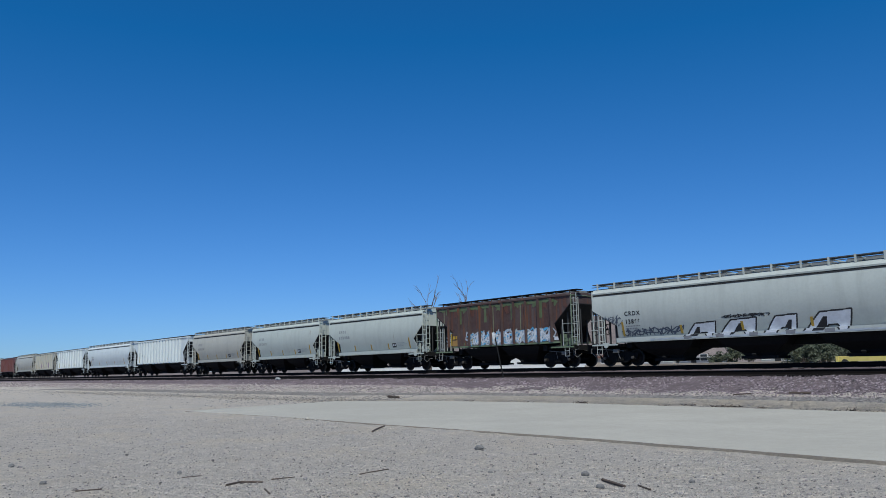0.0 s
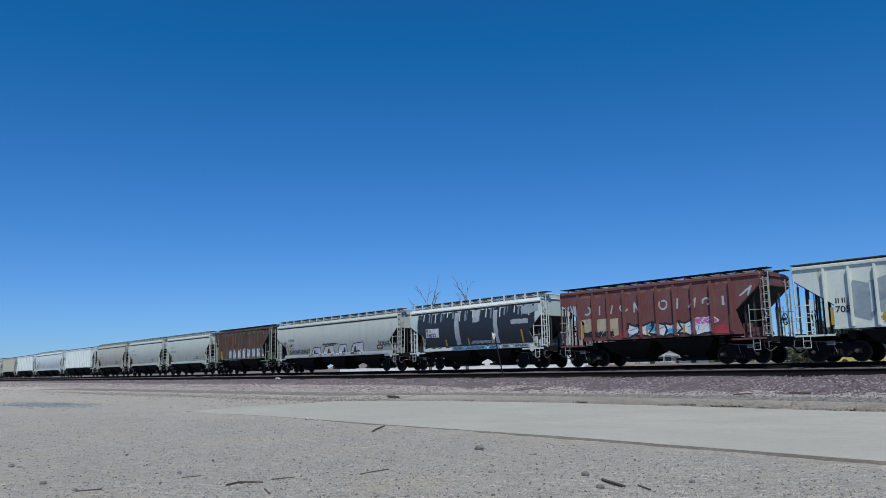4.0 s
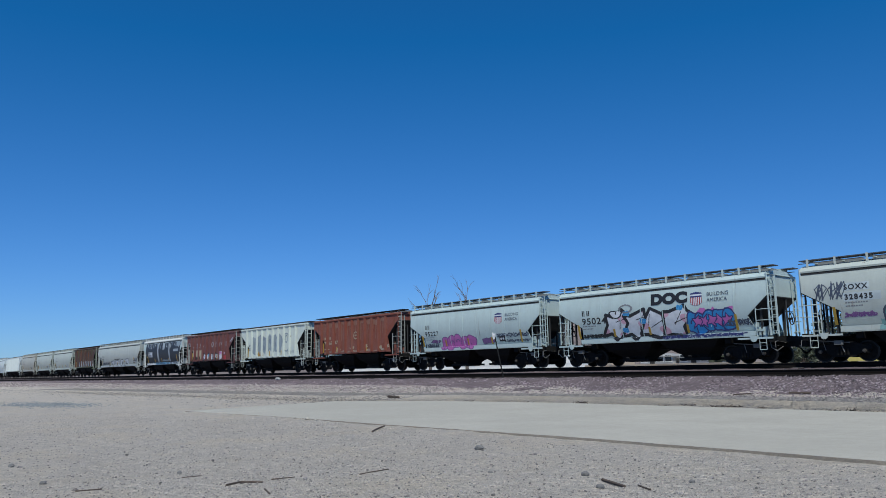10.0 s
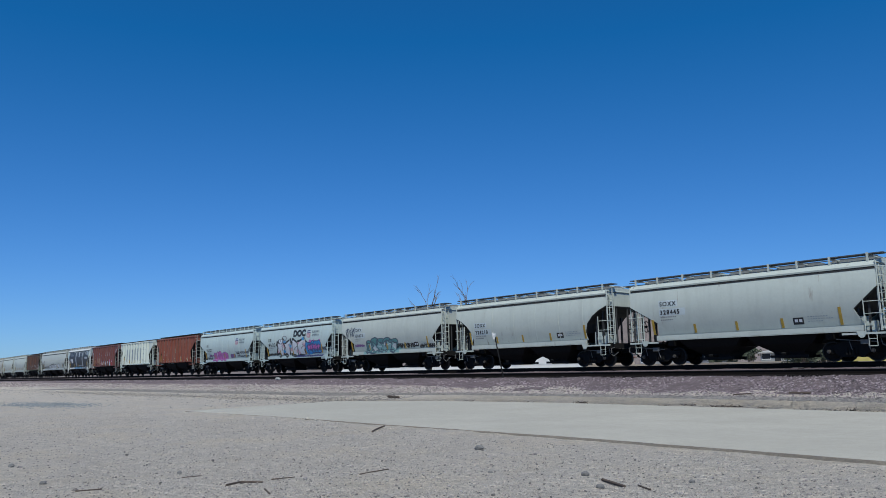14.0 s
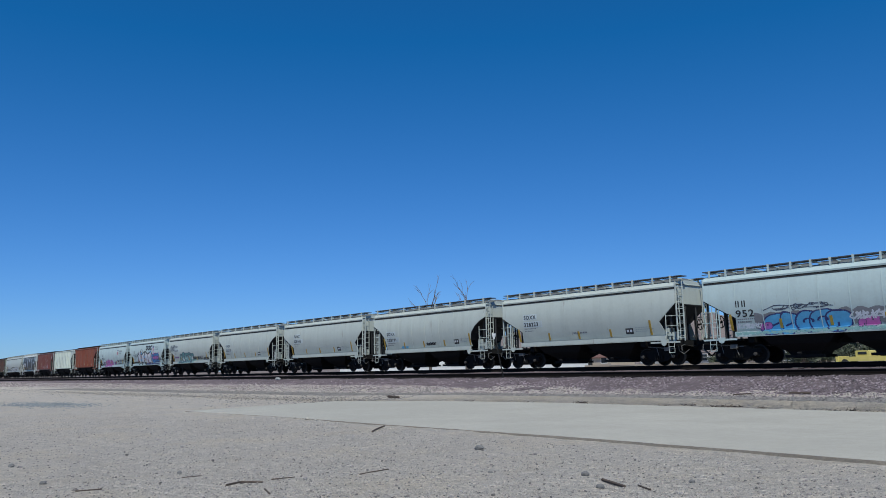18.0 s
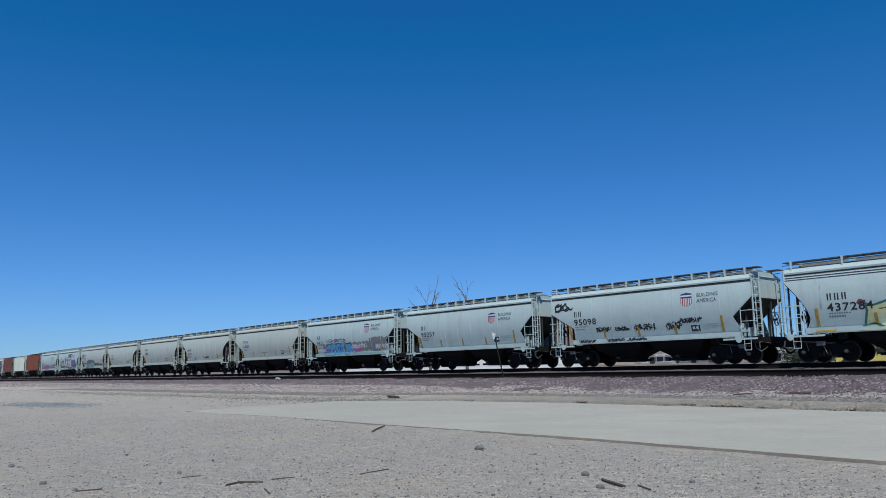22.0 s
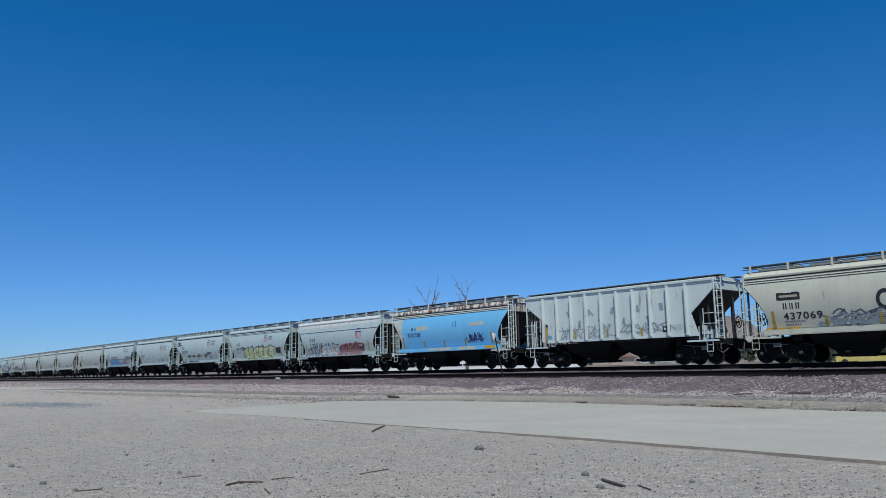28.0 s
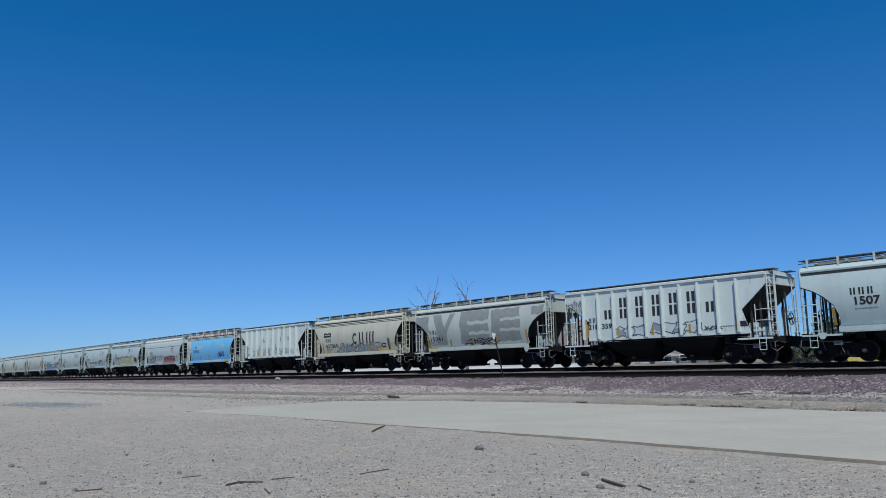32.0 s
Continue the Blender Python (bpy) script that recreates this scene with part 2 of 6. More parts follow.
def build_ballast():
    xs = [-420, -380, -340, -300, -270, -240, -210, -180, -160, -140, -120, -105, -95] + list(np.arange(-85, 8, 0.4)) + [20, 60, 150, 400]
    ys = list(np.arange(26.6, 38.8, 0.3))
    g = Geo()
    g.v = [(x, y + bend(x), bed_z(y) + (0.05 * noise.noise((x * 0.5, y * 0.8, 5)) + 0.03 * noise.noise((x * 2.5, y * 2.5, 1)) if -90 < x < 10 else 0)
            - (0.12 if y < 26.7 or y > 38.5 else 0)) for x in xs for y in ys]
    n = len(ys)
    g.f = [(i * n + j, (i + 1) * n + j, (i + 1) * n + j + 1, i * n + j + 1) for i in range(len(xs) - 1) for j in range(n - 1)]
    bed = tagged(new("ballast_bed", g.mesh("ballast_bed", BALLAST, True)), "purple-grey crushed stone bed under two tracks", "ballast", kind="structure")
    # loose stones
    g = scatter(60000, lambda: (-3 - 150 * rng.random() ** 1.8, rng.choice([rng.uniform(26.2, 29.4), rng.uniform(26.9, 29.0), rng.uniform(30, 33.4)])),
                lambda x, y: max(bed_z(y - bend(x)), ground_z(x, y)), 0.022, 0.072)
    tagged(new("ballast_stones", g), "loose purple and grey crushed stones of the track bed", "ballast stones", kind="stuff").data.materials.append(STONES)
    g = scatter(52000, lambda: (lambda x: (x, lerp_profile(x, FAR_EDGE) + 0.1 + abs(rng.normal(0, 1.6))))(-3 - 80 * rng.random() ** 1.2), lambda x, y: max(bed_z(y - bend(x)), ground_z(x, y)), 0.016, 0.062)
    tagged(new("verge_gravel", g), "grey gravel strewn between the slab and the track bed", "gravel", kind="stuff").data.materials.append(GREYSTONES)
    g = scatter(18000, lambda: (lambda x: (x, 27.3 + bend(x) - abs(rng.normal(0, 4.2))))(-31 - 150 * rng.random() ** 1.5), ground_z, 0.02, 0.075)
    tagged(new("apron_gravel", g), "thin grey and purple gravel spread over the sand", "gravel", kind="stuff").data.materials.append(GREYSTONES)


def scatter(count, place, height, s0, s1, flat=0.7, rounded=False):
    """Many small angular stones in one mesh."""
    cube = np.array([(x, y, z) for x in (-1, 1) for y in (-1, 1) for z in (-1, 1)], float)
    if rounded:
        cube = np.concatenate([cube * 0.72, np.array([(x, y, z) for a in (-1.2, 1.2) for x, y, z in ((a, 0, 0), (0, a, 0), (0, 0, a))], float)])
    faces = [(0, 1, 3, 2), (4, 6, 7, 5), (0, 4, 5, 1), (2, 3, 7, 6), (0, 2, 6, 4), (1, 5, 7, 3)]
    caps = [8, 11, 9, 12, 10, 13]
    quads = np.array([(q[i], q[(i + 1) % 4], c) for q, c in zip(faces, caps) for i in range(4)]) if rounded else np.array([(0, 1, 3, 2), (4, 6, 7, 5), (0, 4, 5, 1), (2, 3, 7, 6), (0, 2, 6, 4), (1, 5, 7, 3)])
    vs, fs = [], []
    for i in range(count):
        x, y = place()
        s = s0 + (s1 - s0) * rng.random() ** 2.5
        c = cube * rng.uniform(0.45, 1.0, (len(cube), 3)) * s * 0.6
        a = rng.uniform(0, math.pi)
        ca, sa = math.cos(a), math.sin(a)
        c = np.stack([c[:, 0] * ca - c[:, 1] * sa, c[:, 0] * sa + c[:, 1] * ca, c[:, 2] * flat], 1)
        vs.append(c + (x, y, height(x, y) + s * 0.15))
        fs.append(quads + len(cube) * i)
    me = bpy.data.meshes.new("stones")
    me.from_pydata(np.concatenate(vs).tolist(), [], np.concatenate(fs).tolist())
    return me


def swept(prof, xs):
    """A profile of (y, z) drawn along the bend through the stations xs."""
    g, n = Geo(), len(prof)
    g.v = [(x, bend(x) + p, q) for x in xs for p, q in prof]
    g.f = [(k * n + i, k * n + (i + 1) % n, (k + 1) * n + (i + 1) % n, (k + 1) * n + i) for k in range(len(xs) - 1) for i in range(n)]
    g.f += [tuple(range(n)), tuple(range(len(g.v) - n, len(g.v)))]
    return g


def build_track(name, yc, zt, x0, x1, ties_from, ties_to):
    root = thing(name, "railway track with rusty rails on timber ties", "railway track", "tracks", (0, yc, zt))
    prof = [(-0.075, -0.21), (0.075, -0.21), (0.075, -0.19), (0.014, -0.165), (0.012, -0.04), (0.036, -0.03), (0.036, -0.004), (-0.036, -0.004),
            (-0.036, -0.03), (-0.012, -0.04), (-0.014, -0.165), (-0.075, -0.19)]
    for s in (-0.755, 0.755):
        xs = [x0 + (x1 - x0) * k / 60 for k in range(61)]
        rail = put("rail", swept([(p + s, q) for p, q in prof], xs).mesh("rail", RAIL), root)
        put("rail_head", swept([(s - 0.033, -0.004), (s + 0.033, -0.004), (s + 0.033, 0), (s - 0.033, 0)], xs).mesh("rail_head", RAILTOP), rail, label="polished running surface")
    me = Geo().box(-0.115, 0.115, -1.3, 1.3, -0.4, -0.215).mesh("tie", TIE)
    x = ties_to
    n = 0
    while x > ties_from and n < 170:
        put("tie", me, root, (x, bend(x) + rng.normal(0, 0.03), rng.normal(0, 0.006)), rot=rng.normal(0, 0.01))
        x -= 0.55
        n += 1
    g = Geo()
    while x > -330:
        g.box(x - 0.115, x + 0.115, bend(x) - 1.3, bend(x) + 1.3, -0.4, -0.215)
        x -= 0.55
    tagged(put("far_ties", g.mesh("far_ties", TIE), root), kind="stuff")


build_ground()
build_ballast()
build_track("siding_track", SIDING_Y, SIDING_Z, -420, 60, -95, 2)
build_track("main_track", TRAIN_Y, RAIL_Z, -420, 60, -95, 2)


# ---- the train ----
SPEED, GAIN = 9.111, 0.0212        # metres a second at 15 s, and its growth


def travel(t):
    """How far to the left the train has gone at t seconds, from its place at 15 s."""
    d = t - 15.0
    return SPEED * d + GAIN * d * d / 2


WHEEL_R = 0.44
SILL_LO, SILL_HI = 1.25, 1.48
EAVE = {"round": 3.88, "flow": 3.86, "curve": 3.86, "ribbed": 4.02}


def half_width(kind, z):
    if kind == "ribbed":
        return 1.46
    k = (z - 1.4) / 2.5
    if kind in ("flow", "curve"):
        return 1.12 + 0.4 * math.sin(math.pi * min(1, max(0, 0.12 + 0.66 * k)))
    return 1.12 + 0.4 * math.sin(math.pi * min(1, max(0, 0.1 + 0.66 * k)))


def roof_line(kind):
    if kind == "ribbed":
        return [(4.03, 1.53), (4.13, 1.53), (4.2, 1.2), (4.25, 0.0)]
    w = half_width(kind, 3.88)
    return [(3.88, w + 0.04), (3.95, w + 0.05), (4.12, w - 0.06), (4.22, w - 0.4), (4.27, w - 0.9), (4.28, 0.0)]


def slope_cut(kind, end):
    """Inset from the end and height along the slope sheet's edge; the two ends of a car differ."""
    if kind == "flow":
        return [(0.0, 3.26), (0.5, 3.05), (0.95, 2.76), (1.32, 2.38), (1.5, 1.9), (2.3, 1.4)]
    if kind == "curve":
        return [(0.0, 3.5), (0.38, 3.06), (0.68, 2.66), (0.88, 2.3), (0.98, 1.95), (1.7, 1.4)]
    if kind == "ribbed":
        return [(0.0, 3.62), (1.25, 2.5), (2.6, 1.4)] if end > 0 else [(0.0, 3.55), (1.62, 2.4), (2.8, 1.4)]
    return [(0.0, 3.06), (1.0, 2.2), (2.1, 1.4)] if end > 0 else [(0.0, 3.02), (1.55, 2.12), (2.6, 1.4)]


def sheet_tail(kind, end):
    """Inset and height down the outer edge of the side sheet's tail, from the corner of the slope to the sill."""
    cut = slope_cut(kind, end)
    c = cut[4 if kind in ("flow", "curve") else 1]
    low = {"flow": [(1.5, 1.7), (1.45, 1.48)], "curve": [(0.95, 1.75), (0.78, 1.48)], "round": [(0.66 if end > 0 else 1.5, 1.48)], "ribbed": [(0.9 if end > 0 else 1.55, 1.44)]}[kind]
    return [c] + low


def body_mesh(kind, hb, mat, roof_mat=None):
    stations = []
    for e in (-1, 1):
        cut = slope_cut(kind, e)
        insets = sorted({c[0] for c in cut} | {round(0.2 * i, 2) for i in range(1, int(cut[-1][0] / 0.2) + 1)}) + [cut[-1][0] + 0.02]
        zs = [float(np.interp(i, [c[0] for c in cut], [c[1] for c in cut])) for i in insets]
        stations.append([(e * (hb - i), z) for i, z in zip(insets, zs)])
    eave, roof = EAVE[kind], roof_line(kind)
    cols = []
    for x, b in stations[0] + stations[1][::-1]:
        side = [(max(b, 1.4 + (eave - 1.4) * k / 20), 0) for k in range(21)]
        pts = [(half_width(kind, z), z) for z, _ in side] + [(w, z) for z, w in roof]
        cols.append([(x, -w, z) for w, z in pts] + [(x, w, z) for w, z in pts[-2::-1]])
    n = len(cols[0])
    g = Geo()
    g.v = [p for c in cols for p in c]
    for i in range(len(cols) - 1):
        g.f += [(i * n + j, (i + 1) * n + j, (i + 1) * n + (j + 1) % n, i * n + (j + 1) % n) for j in range(n)]
    g.f += [tuple(range(n)), tuple(range((len(cols) - 1) * n, len(cols) * n))[::-1]]
    me = g.mesh("body", mat)
    bm = bmesh.new()
    bm.from_mesh(me)
    bmesh.ops.remove_doubles(bm, verts=bm.verts, dist=0.0005)
    bmesh.ops.dissolve_degenerate(bm, edges=bm.edges, dist=0.0005)
    bmesh.ops.recalc_face_normals(bm, faces=bm.faces)
    bm.to_mesh(me)
    bm.free()
    me.polygons.foreach_set("use_smooth", [True] * len(me.polygons))
    me.set_sharp_from_angle(angle=radians(22))
    if roof_mat:
        me.materials.append(roof_mat)
        for p in me.polygons:
            p.material_index = int(p.center.z > eave - 0.02)
    return me


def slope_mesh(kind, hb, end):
    """The dark slope sheet under one end of the body, its shade put into the colour, with its support plates."""
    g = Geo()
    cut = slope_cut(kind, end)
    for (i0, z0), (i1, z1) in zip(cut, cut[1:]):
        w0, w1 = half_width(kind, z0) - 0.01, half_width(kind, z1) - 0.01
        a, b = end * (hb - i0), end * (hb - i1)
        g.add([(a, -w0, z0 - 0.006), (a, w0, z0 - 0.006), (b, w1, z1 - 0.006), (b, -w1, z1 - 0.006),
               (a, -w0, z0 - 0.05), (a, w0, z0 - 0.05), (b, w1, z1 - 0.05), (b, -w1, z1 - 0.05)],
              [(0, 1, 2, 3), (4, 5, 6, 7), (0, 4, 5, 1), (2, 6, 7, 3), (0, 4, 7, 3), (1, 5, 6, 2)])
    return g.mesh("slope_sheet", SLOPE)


def gusset_mesh(kind, hb, end, side, mat):
    """The side sheet's tail that runs down to the sill outside the slope sheet."""
    cut = slope_cut(kind, end)
    k = 4 if kind in ("flow", "curve") else 1
    c = cut[k]
    tail = sorted((z, i) for i, z in sheet_tail(kind, end))
    edge = sorted((z, i) for i, z in cut[k:])
    g, n = Geo(), 9
    for a in range(n):
        z = 1.48 + (c[1] - 1.48) * a / (n - 1)
        t = float(np.interp(z, [q[0] for q in tail], [q[1] for q in tail]))
        e = float(np.interp(z, [q[0] for q in edge], [q[1] for q in edge])) + 0.01
        w = half_width(kind, z) - 0.001
        g.v += [(end * (hb - t), side * w, z), (end * (hb - e), side * w, z), (end * (hb - e), side * (w - 0.03), z), (end * (hb - t), side * (w - 0.03), z)]
    g.f = [(4 * a + m, 4 * a + (m + 1) % 4, 4 * a + 4 + (m + 1) % 4, 4 * a + 4 + m) for a in range(n - 1) for m in range(4)] + [(0, 1, 2, 3), (4 * n - 4, 4 * n - 3, 4 * n - 2, 4 * n - 1)]
    return g.mesh("end_gusset", mat)


def ladder_mesh(z0, z1, width, step, mat, depth=0.1):
    g = Geo()
    for x in (-width / 2, width / 2):
        g.box(x - 0.02, x + 0.02, -0.02, 0.02, z0, z1)
    z = z0 + 0.15
    while z < z1 - 0.05:
        g.rod((-width / 2, 0, z), (width / 2, 0, z), 0.018, n=5)
        z += step
    for z in (z0 + 0.1, z1 - 0.1):
        for x in (-width / 2, width / 2):
            g.box(x - 0.02, x + 0.02, 0.0, depth, z - 0.03, z + 0.03)
    return g.mesh("ladder", mat)


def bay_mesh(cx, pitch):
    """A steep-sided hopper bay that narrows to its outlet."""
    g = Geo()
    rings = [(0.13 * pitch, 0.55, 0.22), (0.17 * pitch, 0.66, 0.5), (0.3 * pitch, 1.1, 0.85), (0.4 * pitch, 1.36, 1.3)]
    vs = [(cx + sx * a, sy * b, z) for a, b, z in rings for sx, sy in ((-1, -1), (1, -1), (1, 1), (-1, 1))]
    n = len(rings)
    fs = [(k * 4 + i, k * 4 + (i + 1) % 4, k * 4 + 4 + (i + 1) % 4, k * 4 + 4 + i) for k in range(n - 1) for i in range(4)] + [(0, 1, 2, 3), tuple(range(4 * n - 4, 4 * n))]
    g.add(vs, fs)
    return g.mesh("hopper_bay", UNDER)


def gate_mesh():
    g = Geo().box(-0.85, 0.85, -0.72, -0.56, 0.24, 0.36).box(-0.85, 0.85, 0.56, 0.72, 0.24, 0.36)
    g.rod((0, -1.15, 0.42), (0, 1.15, 0.42), 0.045)
    for s in (-1, 1):
        g.rod((-0.09, s * 1.15, 0.42), (0.09, s * 1.15, 0.42), 0.06)
    return g.mesh("outlet_gate", BLACK)


def wheelset_mesh():
    g = Geo()
    for s in (-1, 1):
        y = s * 0.755
        g.lathe([(0.08, -0.07), (0.2, -0.05), (0.33, -0.03), (WHEEL_R - 0.05, -0.065), (WHEEL_R, -0.06), (WHEEL_R, 0.055 if s < 0 else 0.06),
                 (WHEEL_R - 0.06, 0.06), (0.33, 0.03), (0.2, 0.05), (0.08, 0.09)], 22, y)
    g.rod((0, -1.05, 0), (0, 1.05, 0), 0.085, n=10)
    # cast pockets that let the turning show
    for k in range(6):
        a = k * math.pi / 3
        for s in (-1, 1):
            g.box(0.24 * math.cos(a) - 0.03, 0.24 * math.cos(a) + 0.03, s * 0.755 - 0.062, s * 0.755 + 0.062, 0.24 * math.sin(a) - 0.03, 0.24 * math.sin(a) + 0.03)
    me = g.mesh("wheelset", WHEEL)
    me.materials.append(RIM)
    for p in me.polygons:
        p.material_index = int(all(math.hypot(me.vertices[i].co.x, me.vertices[i].co.z) > 0.37 for i in p.vertices))
    return me


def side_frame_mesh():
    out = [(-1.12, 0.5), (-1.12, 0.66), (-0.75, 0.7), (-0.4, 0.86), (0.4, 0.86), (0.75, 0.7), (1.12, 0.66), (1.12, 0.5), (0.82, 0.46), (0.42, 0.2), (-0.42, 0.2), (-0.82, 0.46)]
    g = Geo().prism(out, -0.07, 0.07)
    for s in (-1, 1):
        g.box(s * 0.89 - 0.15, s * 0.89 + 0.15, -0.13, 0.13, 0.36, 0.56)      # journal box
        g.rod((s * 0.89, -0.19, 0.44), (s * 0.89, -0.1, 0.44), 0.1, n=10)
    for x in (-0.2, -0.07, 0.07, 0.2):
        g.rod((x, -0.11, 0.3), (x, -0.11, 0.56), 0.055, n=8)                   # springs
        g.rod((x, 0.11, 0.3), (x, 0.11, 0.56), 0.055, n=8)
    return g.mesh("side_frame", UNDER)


def coupler_mesh(end):
    g = Geo().box(*sorted((end * -0.1, end * 0.55)), -0.13, 0.13, 0.74, 0.98)
    g.prism([(end * 0.5, 0.7), (end * 0.78, 0.72), (end * 0.78, 1.0), (end * 0.5, 1.02)], -0.2, 0.16)
    g.rod((end * 0.3, 0.3, 0.85), (end * 0.75, 0.32, 0.45), 0.035)             # air hose
    g.rod((end * 0.75, 0.32, 0.45), (end * 0.95, 0.25, 0.5), 0.035)
    g.rod((end * 0.25, -1.2, 1.0), (end * 0.35, 0.0, 0.9), 0.02)               # uncoupling lever
    return g.mesh("coupler", BLACK)


def brake_wheel_mesh():
    g = Geo()
    for i in range(12):
        a, b = 2 * math.pi * i / 12, 2 * math.pi * (i + 1) / 12
        g.rod((0, 0.28 * math.cos(a), 0.28 * math.sin(a)), (0, 0.28 * math.cos(b), 0.28 * math.sin(b)), 0.022, n=5)
    for i in range(4):
        a = math.pi * i / 2 + 0.4
        g.rod((0.02, 0, 0), (0, 0.28 * math.cos(a), 0.28 * math.sin(a)), 0.018, n=5)
    g.rod((-0.15, 0, 0), (0.05, 0, 0), 0.05)
    return g.mesh("brake_wheel", BLACK)


WHEELSETS = []


def add_truck(car, x):
    """A two-axle truck under the car."""
    tr = put("truck", shared("bolster", lambda: Geo().box(-0.22, 0.22, -1.05, 1.05, 0.42, 0.78).box(-0.1, 0.1, -0.2, 0.2, 0.7, 0.95).mesh("bolster", UNDER)), car, (x, 0, 0))
    for y in (-1.0, 1.0):
        put("side_frame", shared("side_frame", side_frame_mesh), tr, (0, y, 0))
    for s in (-0.89, 0.89):
        put("bearing_cap", shared("bearing_cap", lambda: Geo().rod((0, -0.05, 0), (0, 0.03, 0), 0.075, 0.085, n=12).rod((0, -0.075, 0), (0, -0.045, 0), 0.035, n=8).mesh("bearing_cap", CAPSTEEL)), tr, (s, -1.2, 0.44), "dark greasy bearing cap")
        w = put("wheelset", shared("wheelset", wheelset_mesh), tr)
        w.matrix_parent_inverse = Matrix.Translation((s, 0, WHEEL_R))
        WHEELSETS.append(w)


# ---- paintwork marks, laid on the car's side ----
def raster(inside, x0, x1, z0, z1, surf, mat, name, dz=0.03, dx=0.02):
    """A thin painted shape: rows of strips wherever inside(x, z) holds, lying on the surface y = -surf(z)."""
    xs = np.arange(x0, x1, dx)
    zs = np.arange(z0, z1, dz)
    if len(xs) < 2 or len(zs) < 1:
        return None
    X, Z = np.meshgrid(xs, zs + dz / 2)
    m = np.asarray(inside(X, Z))
    g = Geo()
    for k, z in enumerate(zs):
        row = np.concatenate(([0], m[k].astype(int), [0]))
        d = np.diff(row)
        ya, yb = -surf(z), -surf(z + dz)
        for a, b in zip(np.where(d == 1)[0], np.where(d == -1)[0]):
            xa, xb = xs[a], xs[b - 1] + dx
            g.add([(xa, ya, z), (xb, ya, z), (xb, yb, z + dz), (xa, yb, z + dz)], [(0, 1, 2, 3)])
    return g.mesh(name, mat) if g.v else None


def seg_dist(X, Z, segs, sharp=False):
    """Distance to the nearest stroke; sharp strokes end square."""
    d = np.full(X.shape, 9.0)
    for (ax, az), (bx, bz) in segs:
        if sharp:
            ln = math.hypot(bx - ax, bz - az) + 1e-6
            ux, uz = (bx - ax) / ln, (bz - az) / ln
            t = (X - ax) * ux + (Z - az) * uz
            d = np.minimum(d, np.maximum(np.abs((X - ax) * uz - (Z - az) * ux), np.maximum(-t, t - ln)))
            continue
        vx, vz = bx - ax, bz - az
        t = np.clip(((X - ax) * vx + (Z - az) * vz) / (vx * vx + vz * vz + 1e-9), 0, 1)
        d = np.minimum(d, np.hypot(X - ax - t * vx, Z - az - t * vz))
    return d


def strokes(seed, x0, x1, z0, z1, n, lean=0.0, curvy=False):
    """Invented letter-like strokes for n shapes side by side; no real letters."""
    r = np.random.default_rng(seed)
    segs = []
    w = (x1 - x0) / n
    for i in range(n):
        cx = x0 + w * (i + 0.5)
        k = r.integers(3, 6)
        if curvy == "hand":
            # one running pen line with loops
            ph = [r.uniform(0, 6.28) for _ in range(4)]
            hz = (z1 - z0) / 2
            pts = [(x0 + w * (i + j / 8) + w * 0.45 * math.sin(j * 1.35 + ph[0]), (z0 + z1) / 2 + hz * (0.65 * math.sin(j * 1.1 + ph[1]) + 0.35 * math.sin(j * 2.3 + ph[2]))) for j in range(9)]
        elif curvy:
            a0, turn = r.uniform(0, 6.28), r.uniform(3.5, 6.0) * r.choice([-1, 1])
            rx, rz = w * r.uniform(0.3, 0.5), (z1 - z0) * r.uniform(0.3, 0.5)
            pts = [(cx + rx * math.cos(a0 + turn * j / 9) + w * 0.2 * (j / 9 - 0.5), (z0 + z1) / 2 + rz * math.sin(a0 + turn * j / 9)) for j in range(10)]
        else:
            pts = [(cx + w * r.uniform(-0.42, 0.42), z0 + (z1 - z0) * (0.05 if j % 2 == 0 else 0.95) * r.uniform(0.85, 1.05)) for j in range(k)]
        pts = [(px + lean * (pz - z0), min(z1, max(z0, pz))) for px, pz in pts]
        segs += list(zip(pts, pts[1:]))
    return segs


